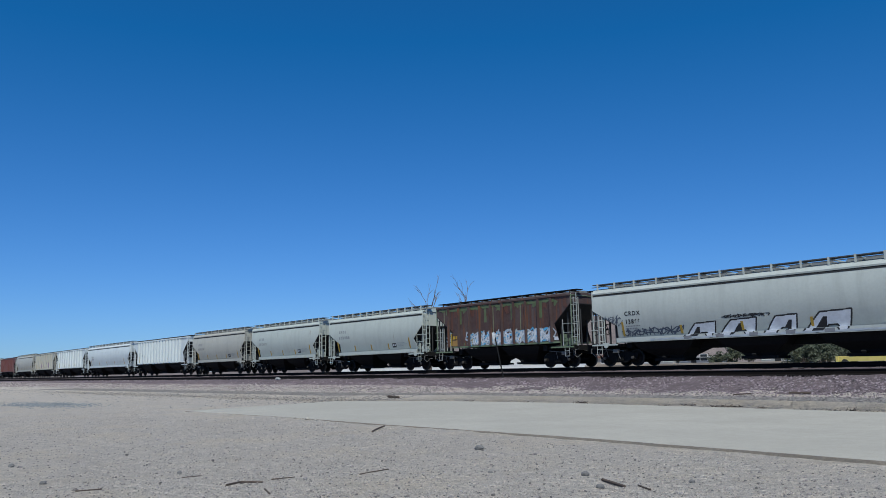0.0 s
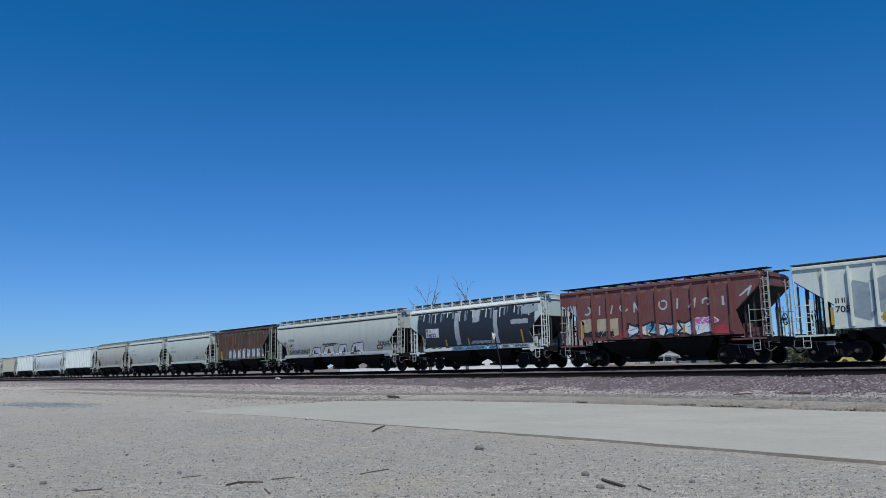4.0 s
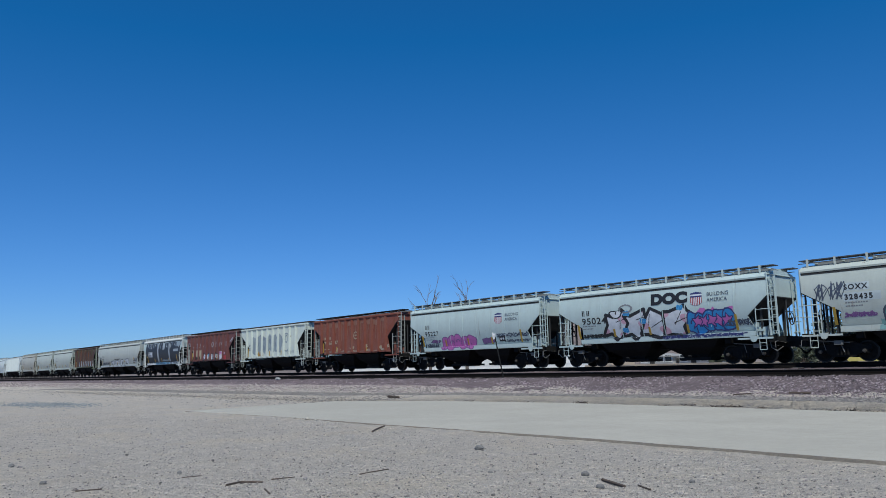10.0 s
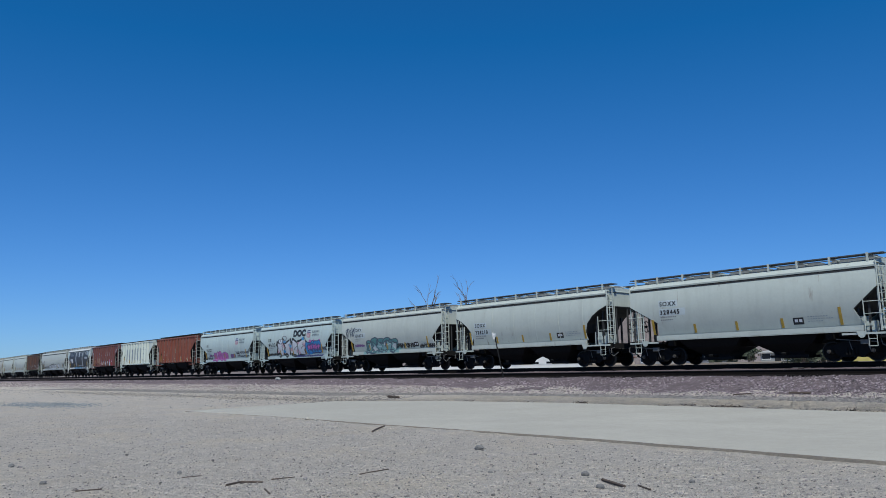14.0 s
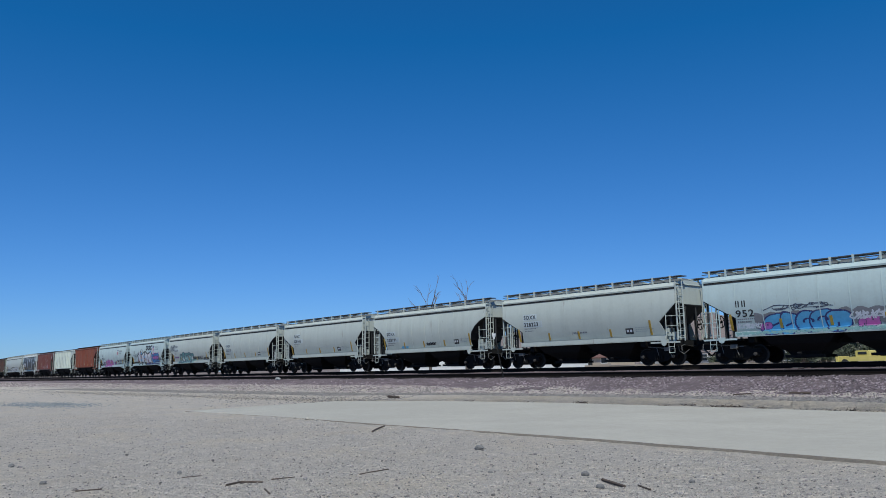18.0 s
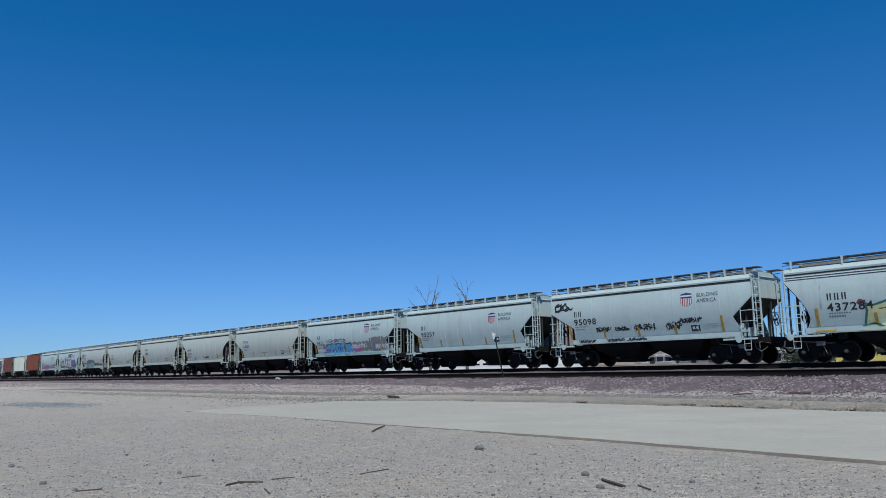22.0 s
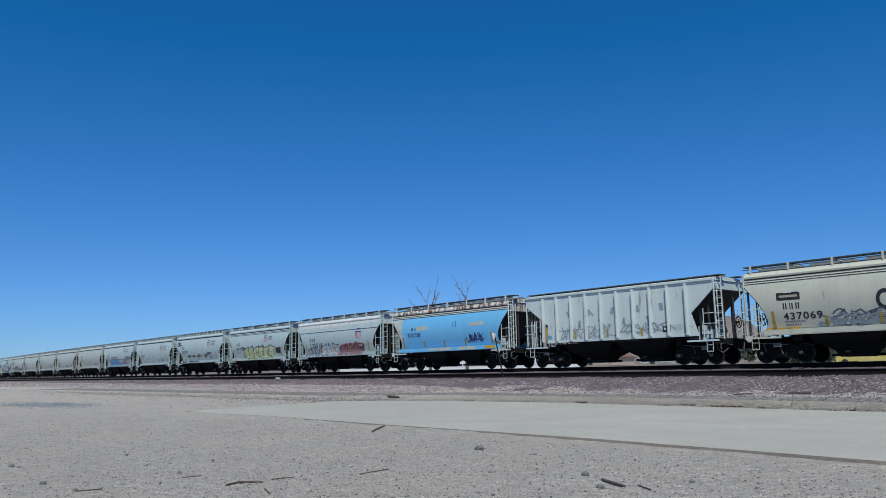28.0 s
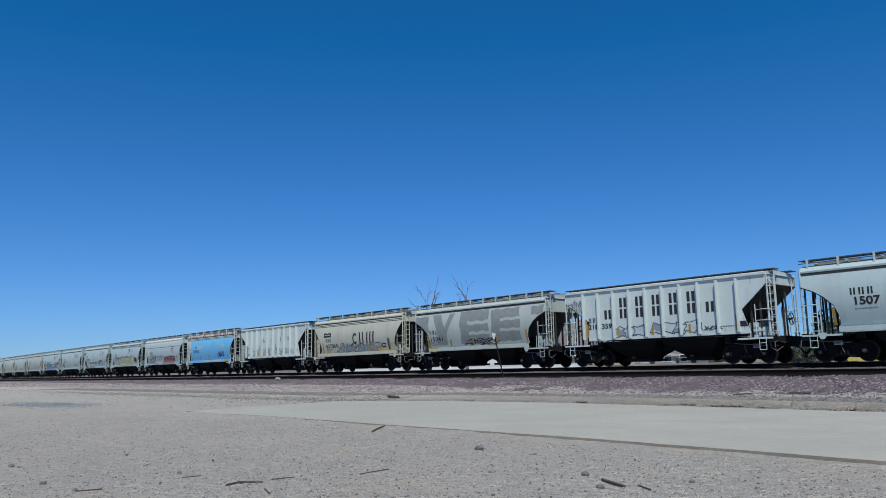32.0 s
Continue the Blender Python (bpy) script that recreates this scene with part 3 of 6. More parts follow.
def spray(key):
    table = {"black": (0.015, 0.015, 0.018), "white": (0.62, 0.64, 0.68), "silver": (0.4, 0.44, 0.48), "pink": (0.46, 0.13, 0.38), "blue": (0.03, 0.22, 0.5),
             "navy": (0.03, 0.035, 0.14), "teal": (0.09, 0.24, 0.24), "mint": (0.24, 0.42, 0.4), "cream": (0.62, 0.6, 0.33), "red": (0.35, 0.04, 0.05),
             "grey": (0.2, 0.205, 0.22), "fadegrey": (0.26, 0.31, 0.345), "purple": (0.2, 0.09, 0.25), "ink": (0.06, 0.075, 0.11), "greenink": (0.03, 0.14, 0.12), "maroon": (0.2, 0.05, 0.06),
             "skyblue": (0.1, 0.36, 0.6), "tan": (0.42, 0.36, 0.26), "charcoal": (0.016, 0.023, 0.036), "patch": (0.36, 0.39, 0.42), "yellow": (0.6, 0.38, 0.03),
             "ochre": (0.35, 0.2, 0.06), "rusty": (0.12, 0.05, 0.03), "midgrey": (0.27, 0.285, 0.27), "moss": (0.1, 0.13, 0.06), "chalk": (0.6, 0.61, 0.58), "plate": (0.5, 0.56, 0.57), "bone": (0.55, 0.56, 0.49), "palegreen": (0.55, 0.6, 0.42), "faded_red": (0.34, 0.2, 0.2), "drygreen": (0.17, 0.17, 0.1), "rustbrown": (0.1, 0.04, 0.025), "fadebrown": (0.24, 0.11, 0.075), "dustbrown": (0.26, 0.17, 0.13), "palepink": (0.6, 0.36, 0.44), "midblue": (0.19, 0.23, 0.28)}
    if key == "ink_letters":
        return INK
    return plain("spray_" + key, table[key], 0.55, 0, 3.0, 0.25)


class Side:
    """Paints marks on the near side of one car. u runs 0 to 1 along the body, z in metres above the rail."""

    def __init__(self, car, kind, hb):
        self.car, self.kind, self.hb, self.lift = car, kind, hb, 0.002

    def surf(self, lift):
        # ribbed cars: the marks follow the panels; the sill and the side alike are reached
        return lambda z: (half_width(self.kind, z) if z > SILL_HI else (1.475 if self.kind == "ribbed" else 1.5)) + lift

    def x(self, u):
        return -self.hb + 2 * self.hb * u

    def on_sheet(self, X, Z):
        """Where the side sheet, its end tails or the sill are there to be painted."""
        ok = np.zeros(X.shape, bool)
        for end in (-1, 1):
            cut, tail = slope_cut(self.kind, end), sorted((z, i) for i, z in sheet_tail(self.kind, end))
            inset = self.hb - end * X
            over = Z >= np.interp(inset, [q[0] for q in cut], [q[1] for q in cut])
            in_tail = (Z < tail[-1][0]) & (inset >= np.interp(Z, [q[0] for q in tail], [q[1] for q in tail]))
            low = 1.38 if self.kind == "ribbed" else SILL_LO
            half = np.where(Z < SILL_HI, (inset > tail[0][1] + 0.04) & (Z > low), over | in_tail) & (inset > 0.03) & (Z < EAVE[self.kind])
            ok |= half & (end * X >= 0)
        return ok

    def lay(self, name, shape, u0, u1, z0, z1, col, label="", dz=0.025, dx=0.015):
        self.lift += 0.0003

        def inside(X, Z):
            return np.asarray(shape(X, Z)) & self.on_sheet(X, Z)
        me = raster(inside, self.x(u0), self.x(u1), z0, z1, self.surf(self.lift), spray(col), name, dz, dx)
        return put(name, me, self.car, label=label) if me else None

    def wild(self, seed, u0, u1, z0, z1, n, fill, edge, o=0.06, lean=0.2, shine="", second="", sharp=0.55):
        """An abstract sprayed piece: n jagged, notched shapes that lap over one another."""
        r = np.random.default_rng(seed)
        a, w, h = self.x(u0), (self.x(u1) - self.x(u0)) / n, z1 - z0
        polys = []
        for i in range(n):
            cx, cz, m, ph = a + w * (i + 0.5), (z0 + z1) / 2 + h * r.uniform(-0.05, 0.05), int(r.integers(8, 12)), r.uniform(0, 0.6)
            pts = []
            for j in range(m):
                t = 2 * math.pi * (j + ph + r.uniform(-0.25, 0.25)) / m
                rad = 1.0 if j % 2 == 0 else r.uniform(sharp - 0.1, sharp + 0.15)
                dx = w * 0.74 * rad * math.copysign(abs(math.cos(t)) ** 0.55, math.cos(t))
                dz = h * 0.5 * rad * math.copysign(abs(math.sin(t)) ** 0.55, math.sin(t))
                pts.append((cx + dx + lean * dz, cz + dz))
            polys.append(pts)

        def within(X, Z, poly):
            m = np.zeros(X.shape, bool)
            for (px, pz), (qx, qz) in zip(poly, poly[1:] + poly[:1]):
                if pz != qz:
                    m ^= ((pz > Z) != (qz > Z)) & (X < (qx - px) * (Z - pz) / (qz - pz) + px)
            return m

        def layers(X, Z):
            v = np.zeros(X.shape, int)
            for poly in polys:
                d = seg_dist(X, Z, list(zip(poly, poly[1:] + poly[:1])))
                v = np.where(d < o * 0.55, 1, np.where(within(X, Z, poly), 2, np.where(d < o, 1, v)))
            return v
        box = (u0 - 0.05, u1 + 0.06, z0 - 0.12, z1 + 0.12)
        self.lay("graffiti_outline", lambda X, Z: layers(X, Z) == 1, *box, edge)
        if fill:
            self.lay("graffiti_fill", lambda X, Z: layers(X, Z) == 2, *box, fill)
        if second:
            self.lay("graffiti_fade", lambda X, Z: (layers(X, Z) == 2) & (np.sin(X * 5.1 + seed) + np.sin(Z * 7.3 + X * 2.0) > 0.95), *box, second)
        if shine:
            def cuts(X, Z):
                m = np.zeros(X.shape, bool)
                for (p, q) in [(pl[0], pl[len(pl) // 2]) for pl in polys] + [(pl[2], pl[-3]) for pl in polys]:
                    k = [((p[0] * 0.8 + q[0] * 0.2, p[1] * 0.8 + q[1] * 0.2), (p[0] * 0.35 + q[0] * 0.65, p[1] * 0.35 + q[1] * 0.65))]
                    m |= seg_dist(X, Z, k) < 0.022
                return m & (layers(X, Z) == 2)
            self.lay("graffiti_detail", cuts, *box, shine)

    def piece(self, seed, u0, u1, z0, z1, n, fill, edge, r=0.16, o=0.06, curvy=False, shine="", lean=0.12):
        """A graffiti piece: thick outlined shapes."""
        a, b = self.x(u0) + r, self.x(u1) - r
        s = strokes(seed, a, b, z0 + r, z1 - r, n, lean, curvy)
        pad = r + o
        box = (u0 - 0.02, u1 + 0.03, z0 - o, z1 + o)
        self.lay("graffiti_outline", lambda X, Z: seg_dist(X, Z, s, not curvy) < r + o, *box, edge)
        self.lay("graffiti_fill", lambda X, Z: seg_dist(X, Z, s, not curvy) < r, *box, fill)
        if shine:
            s2 = strokes(seed + 5, a, b, z0 + r, z1 - r, n + 2, lean, True)
            self.lay("graffiti_detail", lambda X, Z: (seg_dist(X, Z, s2) < 0.035) & (seg_dist(X, Z, s, not curvy) < r), *box, shine)

    def block(self, u0, u1, z0, z1, fill, edge, o=0.06, cut=0.5):
        """One slanted, outlined block with a dark wedge cut out of its foot."""
        a, b, h = self.x(u0), self.x(u1), z1 - z0
        poly = [(a, z0), (a + 0.18 * (b - a), z0 + 0.55 * h), (a + 0.36 * (b - a), z1), (b, z1 + 0.05), (b - 0.04 * (b - a), z0 + 0.55 * h), (b - 0.1 * (b - a), z0), (a + 0.75 * (b - a), z0),
                (a + 0.68 * (b - a), z0 + 0.35 * h), (a + 0.5 * (b - a), z0 + 0.35 * h), (a + 0.36 * (b - a), z0)]

        def inside(X, Z):
            m = np.zeros(X.shape, bool)
            for (px, pz), (qx, qz) in zip(poly, poly[1:] + poly[:1]):
                if pz != qz:
                    m ^= ((pz > Z) != (qz > Z)) & (X < (qx - px) * (Z - pz) / (qz - pz) + px)
            return m
        segs = list(zip(poly, poly[1:] + poly[:1]))
        box = (u0 - 0.02, u1 + 0.02, z0 - o, z1 + 2 * o)
        self.lay("graffiti_outline", lambda X, Z: inside(X, Z) | (seg_dist(X, Z, segs) < o), *box, edge)
        self.lay("graffiti_fill", lambda X, Z: inside(X, Z) & (seg_dist(X, Z, segs) > o * 0.4), *box, fill)
        c = a + cut * (b - a)
        self.lay("graffiti_detail", lambda X, Z: inside(X, Z) & (np.abs(X - c - 0.5 * (Z - z0)) < 0.13 * (b - a) * (1 - (Z - z0) / h) + 0.02) & (Z < z0 + 0.75 * h), *box, edge)

    def bubble(self, seed, u0, u1, z0, z1, n, fill, edge, o=0.045):
        """Fat rounded throw-up shapes of uneven outline, lapping over one another."""
        r = np.random.default_rng(seed)
        a, b = self.x(u0), self.x(u1)
        w = (b - a) / n
        E = [(a + w * (i + 0.5 + r.uniform(-0.12, 0.12)), (z0 + z1) / 2 + (z1 - z0) * r.uniform(-0.08, 0.08), w * r.uniform(0.56, 0.8), (z1 - z0) / 2 * r.uniform(0.8, 1.02),
              r.uniform(0, 6.28), r.uniform(0.04, 0.13), int(r.integers(2, 5)), int(r.integers(0, 4))) for i in range(n)]

        def one(X, Z, e):
            cx, cz, rx, rz, ph, amp, lobes, _ = e
            p, q = (X - cx) / rx, (Z - cz) / rz
            return (np.abs(p) ** 2.5 + np.abs(q) ** 2.5) ** 0.4 * (1 + amp * np.sin(lobes * np.arctan2(q, p) + ph))

        def layers(X, Z):
            v = np.zeros(X.shape, int)
            for e in E:
                d = one(X, Z, e)
                k = o / min(e[2], e[3])
                v = np.where(d < 1, 2, np.where(d < 1 + k, 1, v))
            return v
        box = (u0 - 0.05, u1 + 0.05, z0 - 0.15, z1 + 0.15)
        self.lay("graffiti_outline", lambda X, Z: layers(X, Z) == 1, *box, edge)
        self.lay("graffiti_fill", lambda X, Z: layers(X, Z) == 2, *box, fill)

        def lines(X, Z):
            m = np.zeros(X.shape, bool)
            for e in E:
                cx, cz, rx, rz, ph, _, _, style = e
                t = 0.016 + 0.02 * o / 0.045
                if style == 0:
                    m |= (np.abs(X - cx - 0.15 * (Z - cz)) < t) & (np.abs(Z - cz - 0.3 * rz) < 0.35 * rz)
                elif style == 1:
                    m |= (np.abs(Z - cz - 0.1 * np.sin(4 * (X - cx))) < t) & (np.abs(X - cx + 0.2 * rx) < 0.45 * rx)
                elif style == 2:
                    m |= (np.abs(np.hypot((X - cx) / (0.4 * rx), (Z - cz) / (0.3 * rz)) - 1) < 0.25) & (Z > cz - 0.1 * rz)
                else:
                    m |= (np.abs(X - cx + 0.1 * rx) < t) & (Z < cz - 0.15 * rz)
            return m & (layers(X, Z) == 2)
        self.lay("graffiti_detail", lines, *box, edge)

    def scrawl(self, seed, u0, u1, z0, z1, n, col="black", r=0.022, curvy=False):
        s = strokes(seed, self.x(u0), self.x(u1), z0, z1, n, 0.2, "hand") + strokes(seed + 1, self.x(u0), self.x(u1), z0, z1, n, 0.1, curvy)
        self.lay("graffiti_scrawl", lambda X, Z: seg_dist(X, Z, s) < r, u0 - 0.03, u1 + 0.04, z0 - 0.05, z1 + 0.05, col, dz=0.022, dx=0.012)

    def patch(self, u0, u1, z0, z1, col, rough=0.06, seed=0, name="paint_patch"):
        r = np.random.default_rng(seed)
        x0, x1 = self.x(u0), self.x(u1)

        kx = np.linspace(x0, x1, max(3, int((x1 - x0) / 0.2)))
        kz = np.linspace(z0, z1, max(3, int((z1 - z0) / 0.2)))
        up, low = r.random(len(kx)) ** 1.6, r.random(len(kx)) ** 3
        le, ri = r.random(len(kz)) ** 2, r.random(len(kz)) ** 2

        def f(X, Z):
            return ((Z < z1 - 2.2 * rough * np.interp(X, kx, up)) & (Z > z0 + 2.2 * rough * np.interp(X, kx, low))
                    & (X > x0 + 1.6 * rough * np.interp(Z, kz, le)) & (X < x1 - 1.6 * rough * np.interp(Z, kz, ri)))
        self.lay(name, f, u0, u1, z0, z1, col)

    def bars(self, u, z, n, h, w, gap, col="ink_letters", fill=0.72):
        """A line of writing as plain bars: a pair of uprights a character, or a fine row where it is small."""
        x0, pitch, du = self.x(u), w + gap, (w + gap) / (2 * self.hb)
        if h < 0.12:
            def row(X, Z):
                k = np.floor((X - x0) / pitch)
                return (k >= 0) & (k < n) & ((X - x0) - k * pitch < w * fill + 0.02)
            ob = self.lay("fine_print", row, u, u + n * du, z, z + h, col)
            if ob:
                tagged(ob, kind="stuff")
            return
        for k in range(n):
            xa = x0 + k * pitch

            def pair(X, Z):
                q = (X - xa) / (w * fill + 0.02)
                return (q >= 0) & (q < 1) & ((q < 0.36) | (q > 0.64))
            self.lay("letter_bar", pair, u + k * du, u + (k + 1) * du, z, z + h, col)

    def shield(self, u, z, w):
        x0 = self.x(u)

        def inside(X, Z):
            q = np.abs((X - x0) / (w / 2))
            p = (Z - z) / w
            return (q < 1) & (p < 1.08 - 0.1 * q) & (p > 0.28 * np.clip(q - 0.25, 0, 1) ** 1.3 + 0.0)
        box = (u - w / (4 * self.hb) - 0.005, u + w / (4 * self.hb) + 0.005, z, z + 1.12 * w)
        self.lay("emblem", inside, *box, "white", "plain shield emblem with stripes")
        self.lay("emblem_band", lambda X, Z: inside(X, Z) & (Z > z + 0.64 * w) & (np.abs(Z - z - 0.82 * w) > 0.07 * w), *box, "navy")
        self.lay("emblem_stripes", lambda X, Z: inside(X, Z) & (Z < z + 0.62 * w) & (np.mod((X - x0) / w * 6.5 + 0.25, 1) < 0.5), *box, "red", dz=0.04)

    def words(self, text, u, z, h, mat, bold=0.0, name="slogan_letter", stretch=1.0, gap=1.0):
        cu = bpy.data.curves.new("lettering", "FONT")
        cu.body = text
        cu.size = h * 1.4
        cu.space_line = 1.1
        cu.offset = bold
        cu.space_character = gap
        tmp = bpy.data.objects.new("tmp", cu)
        me = bpy.data.meshes.new_from_object(tmp)
        bpy.data.objects.remove(tmp)
        self.lift += 0.0004
        s = self.surf(self.lift + 0.006)
        for v in me.vertices:
            zz = z + v.co.y
            v.co = (self.x(u) + v.co.x * stretch, -s(zz), zz)
        # split into its characters
        link = list(range(len(me.vertices)))

        def root(i):
            while link[i] != i:
                link[i] = link[link[i]]
                i = link[i]
            return i
        for e in me.edges:
            link[root(e.vertices[0])] = root(e.vertices[1])
        parts = {}
        for f in me.polygons:
            parts.setdefault(root(f.vertices[0]), []).append(tuple(f.vertices))
        for faces in parts.values():
            used = sorted({i for f in faces for i in f})
            at = {i: k for k, i in enumerate(used)}
            glyph = bpy.data.meshes.new(name)
            glyph.from_pydata([tuple(me.vertices[i].co) for i in used], [], [tuple(at[i] for i in f) for f in faces])
            glyph.materials.append(mat)
            put(name, glyph, self.car)
        bpy.data.meshes.remove(me)


DARK_PAINTS = ("red_brown_paint", "dark_red_paint", "rusted_green_paint")


def reflector_mesh(kind, z0, tall, steps=5):
    """A thin strip that follows the curve of the car's side."""
    vs, fs = [], []
    for n in range(steps + 1):
        z = z0 + tall * n / steps
        w = half_width(kind, z)
        vs += [(-0.06, -w - 0.016, z), (0.06, -w - 0.016, z), (0.06, -w + 0.01, z), (-0.06, -w + 0.01, z)]
    for n in range(steps):
        a, b = 4 * n, 4 * n + 4
        fs += [(a, a + 1, b + 1, b), (a + 1, a + 2, b + 2, b + 1), (a + 3, a, b, b + 3)]
    fs += [(0, 3, 2, 1), (4 * steps, 4 * steps + 1, 4 * steps + 2, 4 * steps + 3)]
    return Geo().add(vs, fs).mesh("reflector", YELLOW)


def hopper_car(spec):
    """One covered hopper wagon, its base at the rail top in the middle of its length."""
    kind, L = spec["kind"], spec["L"]
    hb = L / 2 - 0.78
    mat = spec["mat"]
    trim = spec.get("trim", mat)
    hand = spec.get("hand", HAND if mat.name in DARK_PAINTS else trim)
    car = thing("hopper_car", spec["label"], "freight car", "covered hopper cars of the train", (spec["S"] + travel(15), TRAIN_Y, RAIL_Z))
    put("body", body_mesh(kind, hb, mat, spec.get("roof")), car)
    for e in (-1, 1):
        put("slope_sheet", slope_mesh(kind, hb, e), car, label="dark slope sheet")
        for s in (-1, 1):
            put("end_gusset", gusset_mesh(kind, hb, e, s, mat), car)
    # sills
    xl, xr = -hb + sheet_tail(kind, -1)[-1][0], hb - sheet_tail(kind, 1)[-1][0]
    for s in (-1, 1):
        y0, y1 = sorted((s * 1.38, s * 1.5))
        if kind == "ribbed":
            g = Geo().box(xl, xr, *sorted((s * 1.38, s * 1.475)), 1.38, SILL_HI)
        else:
            g = Geo().box(xl, xr, y0, y1, SILL_LO, SILL_HI).box(xl, xr, *sorted((s * 1.3, s * 1.5)), SILL_LO - 0.02, SILL_LO + 0.02)
        put("side_sill", g.mesh("side_sill", spec.get("sill", trim)), car)
    if kind != "ribbed":
        for x in (xl - 0.7, xr - 0.1):
            put("jacking_pad", shared(("jack_pad", trim.name), lambda: Geo().prism([(-0.2, 1.24), (-0.12, 1.02), (-0.05, 0.97), (0.05, 0.97), (0.12, 1.02), (0.2, 1.24)], -1.505, -1.47)
                .rod((0, -1.512, 1.06), (0, -1.46, 1.06), 0.05, n=8).mesh("jacking_pad", trim)), car, (x, 0, 0))
    put("center_sill", shared(("center_sill", L), lambda: Geo().box(-L / 2 + 0.7, L / 2 - 0.7, -0.3, 0.3, 0.82, 1.2).mesh("center_sill", BLACK)), car)
    # hopper bays and gates
    nb = spec.get("bays", 2)
    span, pitch = 2 * hb - (4.9 if nb == 2 else 3.5), (2 * hb - 3.5) / nb
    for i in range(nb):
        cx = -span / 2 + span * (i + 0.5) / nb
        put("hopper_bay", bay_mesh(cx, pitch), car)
        put("outlet_gate", shared("gate", gate_mesh), car, (cx, 0, 0))
    for e in (-1, 1):
        xe = e * hb
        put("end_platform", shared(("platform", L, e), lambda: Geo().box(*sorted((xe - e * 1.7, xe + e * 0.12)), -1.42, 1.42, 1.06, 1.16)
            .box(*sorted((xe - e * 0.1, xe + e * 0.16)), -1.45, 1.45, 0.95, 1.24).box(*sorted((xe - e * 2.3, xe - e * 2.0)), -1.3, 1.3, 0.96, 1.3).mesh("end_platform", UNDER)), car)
        for s in (-1, 1):
            put("platform_edge", shared(("edge", e, s, L, trim.name), lambda: Geo().box(*sorted((xe - e * 1.55, xe + e * 0.14)), *sorted((s * 1.43, s * 1.48)), 1.1, 1.18).mesh("platform_edge", trim)), car)
        put("coupler", shared(("coupler", e), lambda: coupler_mesh(e)), car, (xe + e * 0.0, 0, 0))
        add_truck(car, e * (hb - 1.36))
        # end framing: posts between platform and end sheet, ladders on side and end
        for y in (-1.3, -0.5, 0.5, 1.3):
            put("end_post", shared(("end_post", round(y, 1), e, kind), lambda: Geo().rod((0, 0, 1.15), (e * -0.02, 0, 3.3), 0.045).mesh("end_post", spec["post"])), car, (xe - e * 0.06, y, 0))
        cut = slope_cut(kind, e)
        for inset in (0.42, 0.85, 1.25) if e < 0 else (0.5, 0.95):
            zt = float(np.interp(inset, [c[0] for c in cut], [c[1] for c in cut])) - 0.04
            for y in (-1.12, 1.12):
                put("slope_stake", shared(("stake", kind, e, inset), lambda: Geo().box(-0.035, 0.035, -0.05, 0.05, 1.15, zt).mesh("slope_stake", spec["post"])), car, (xe - e * inset, y, 0))
        for s in (-1, 1):
            lad = shared(("ladder", s, hand.name), lambda: ladder_mesh(1.18, 4.15, 0.4, 0.36, hand, 0.0))
            if e * s < 0:
                put("ladder", lad, car, (xe + e * 0.2, s * 1.42, 0))
            else:
                put("ladder", shared(("low_ladder", hand.name), lambda: ladder_mesh(1.18, 2.7, 0.36, 0.38, hand, 0.0)), car, (xe - e * 0.55, s * 1.46, 0))
            put("step", shared(("step", hand.name), lambda: Geo().rod((-0.16, 0, 1.2), (-0.16, 0, 0.62), 0.015).rod((0.16, 0, 1.2), (0.16, 0, 0.62), 0.015).rod((-0.16, 0, 0.62), (0.16, 0, 0.62), 0.018)
                .rod((-0.16, 0, 0.92), (0.16, 0, 0.92), 0.014).mesh("step", hand)), car, (xe - e * 0.35, s * 1.46, 0))
            put("handrail", shared(("handrail", e, hand.name), lambda: Geo().rod((0, 0, 1.2), (0, 0, 2.7), 0.022).rod((0, 0, 2.45), (e * 0.75, 0, 2.45), 0.016)
                .rod((0, 0, 1.95), (e * 0.75, 0, 1.95), 0.016).mesh("handrail", hand)), car, (xe - e * 0.6, s * 1.47, 0))
            put("end_ladder", shared(("end_ladder", e, hand.name), lambda: ladder_mesh(1.3, 3.95, 0.42, 0.36, hand, 0.08)), car, (xe + e * 0.1, s * 1.1, 0), rot=e * math.pi / 2 * 1.0)
        put("corner_cap", shared(("corner_cap", e, trim.name, kind), lambda: Geo().rod((e * 0.03, -1.44, 4.05), (e * 0.03, 1.44, 4.05), 0.03).rod((e * 0.03, -1.42, 1.2), (e * 0.03, -1.44, 4.05), 0.03)
            .rod((e * 0.03, 1.42, 1.2), (e * 0.03, 1.44, 4.05), 0.03).mesh("corner_cap", trim)), car, (xe, 0, 0))
    for e in (-1, 1):
        put("brake_hose", shared(("hose", e), lambda: Geo().rod((0, 0, 1.05), (e * 0.1, -0.1, 0.7), 0.02).rod((e * 0.1, -0.1, 0.7), (e * 0.35, -0.1, 0.55), 0.02)
            .rod((e * 0.35, -0.1, 0.55), (e * 0.62, -0.05, 0.75), 0.02).mesh("brake_hose", DUSTY)), car, (e * (hb - 0.2), -1.1, 0))
        put("cut_lever", shared(("lever", e), lambda: Geo().rod((0, -1.45, 0.95), (0, -1.2, 1.0), 0.018).rod((0, -1.2, 1.0), (0, -0.4, 0.92), 0.018).rod((0, -1.45, 0.95), (e * 0.02, -1.47, 0.7), 0.018).mesh("cut_lever", DUSTY)), car, (e * (hb + 0.2), 0, 0))
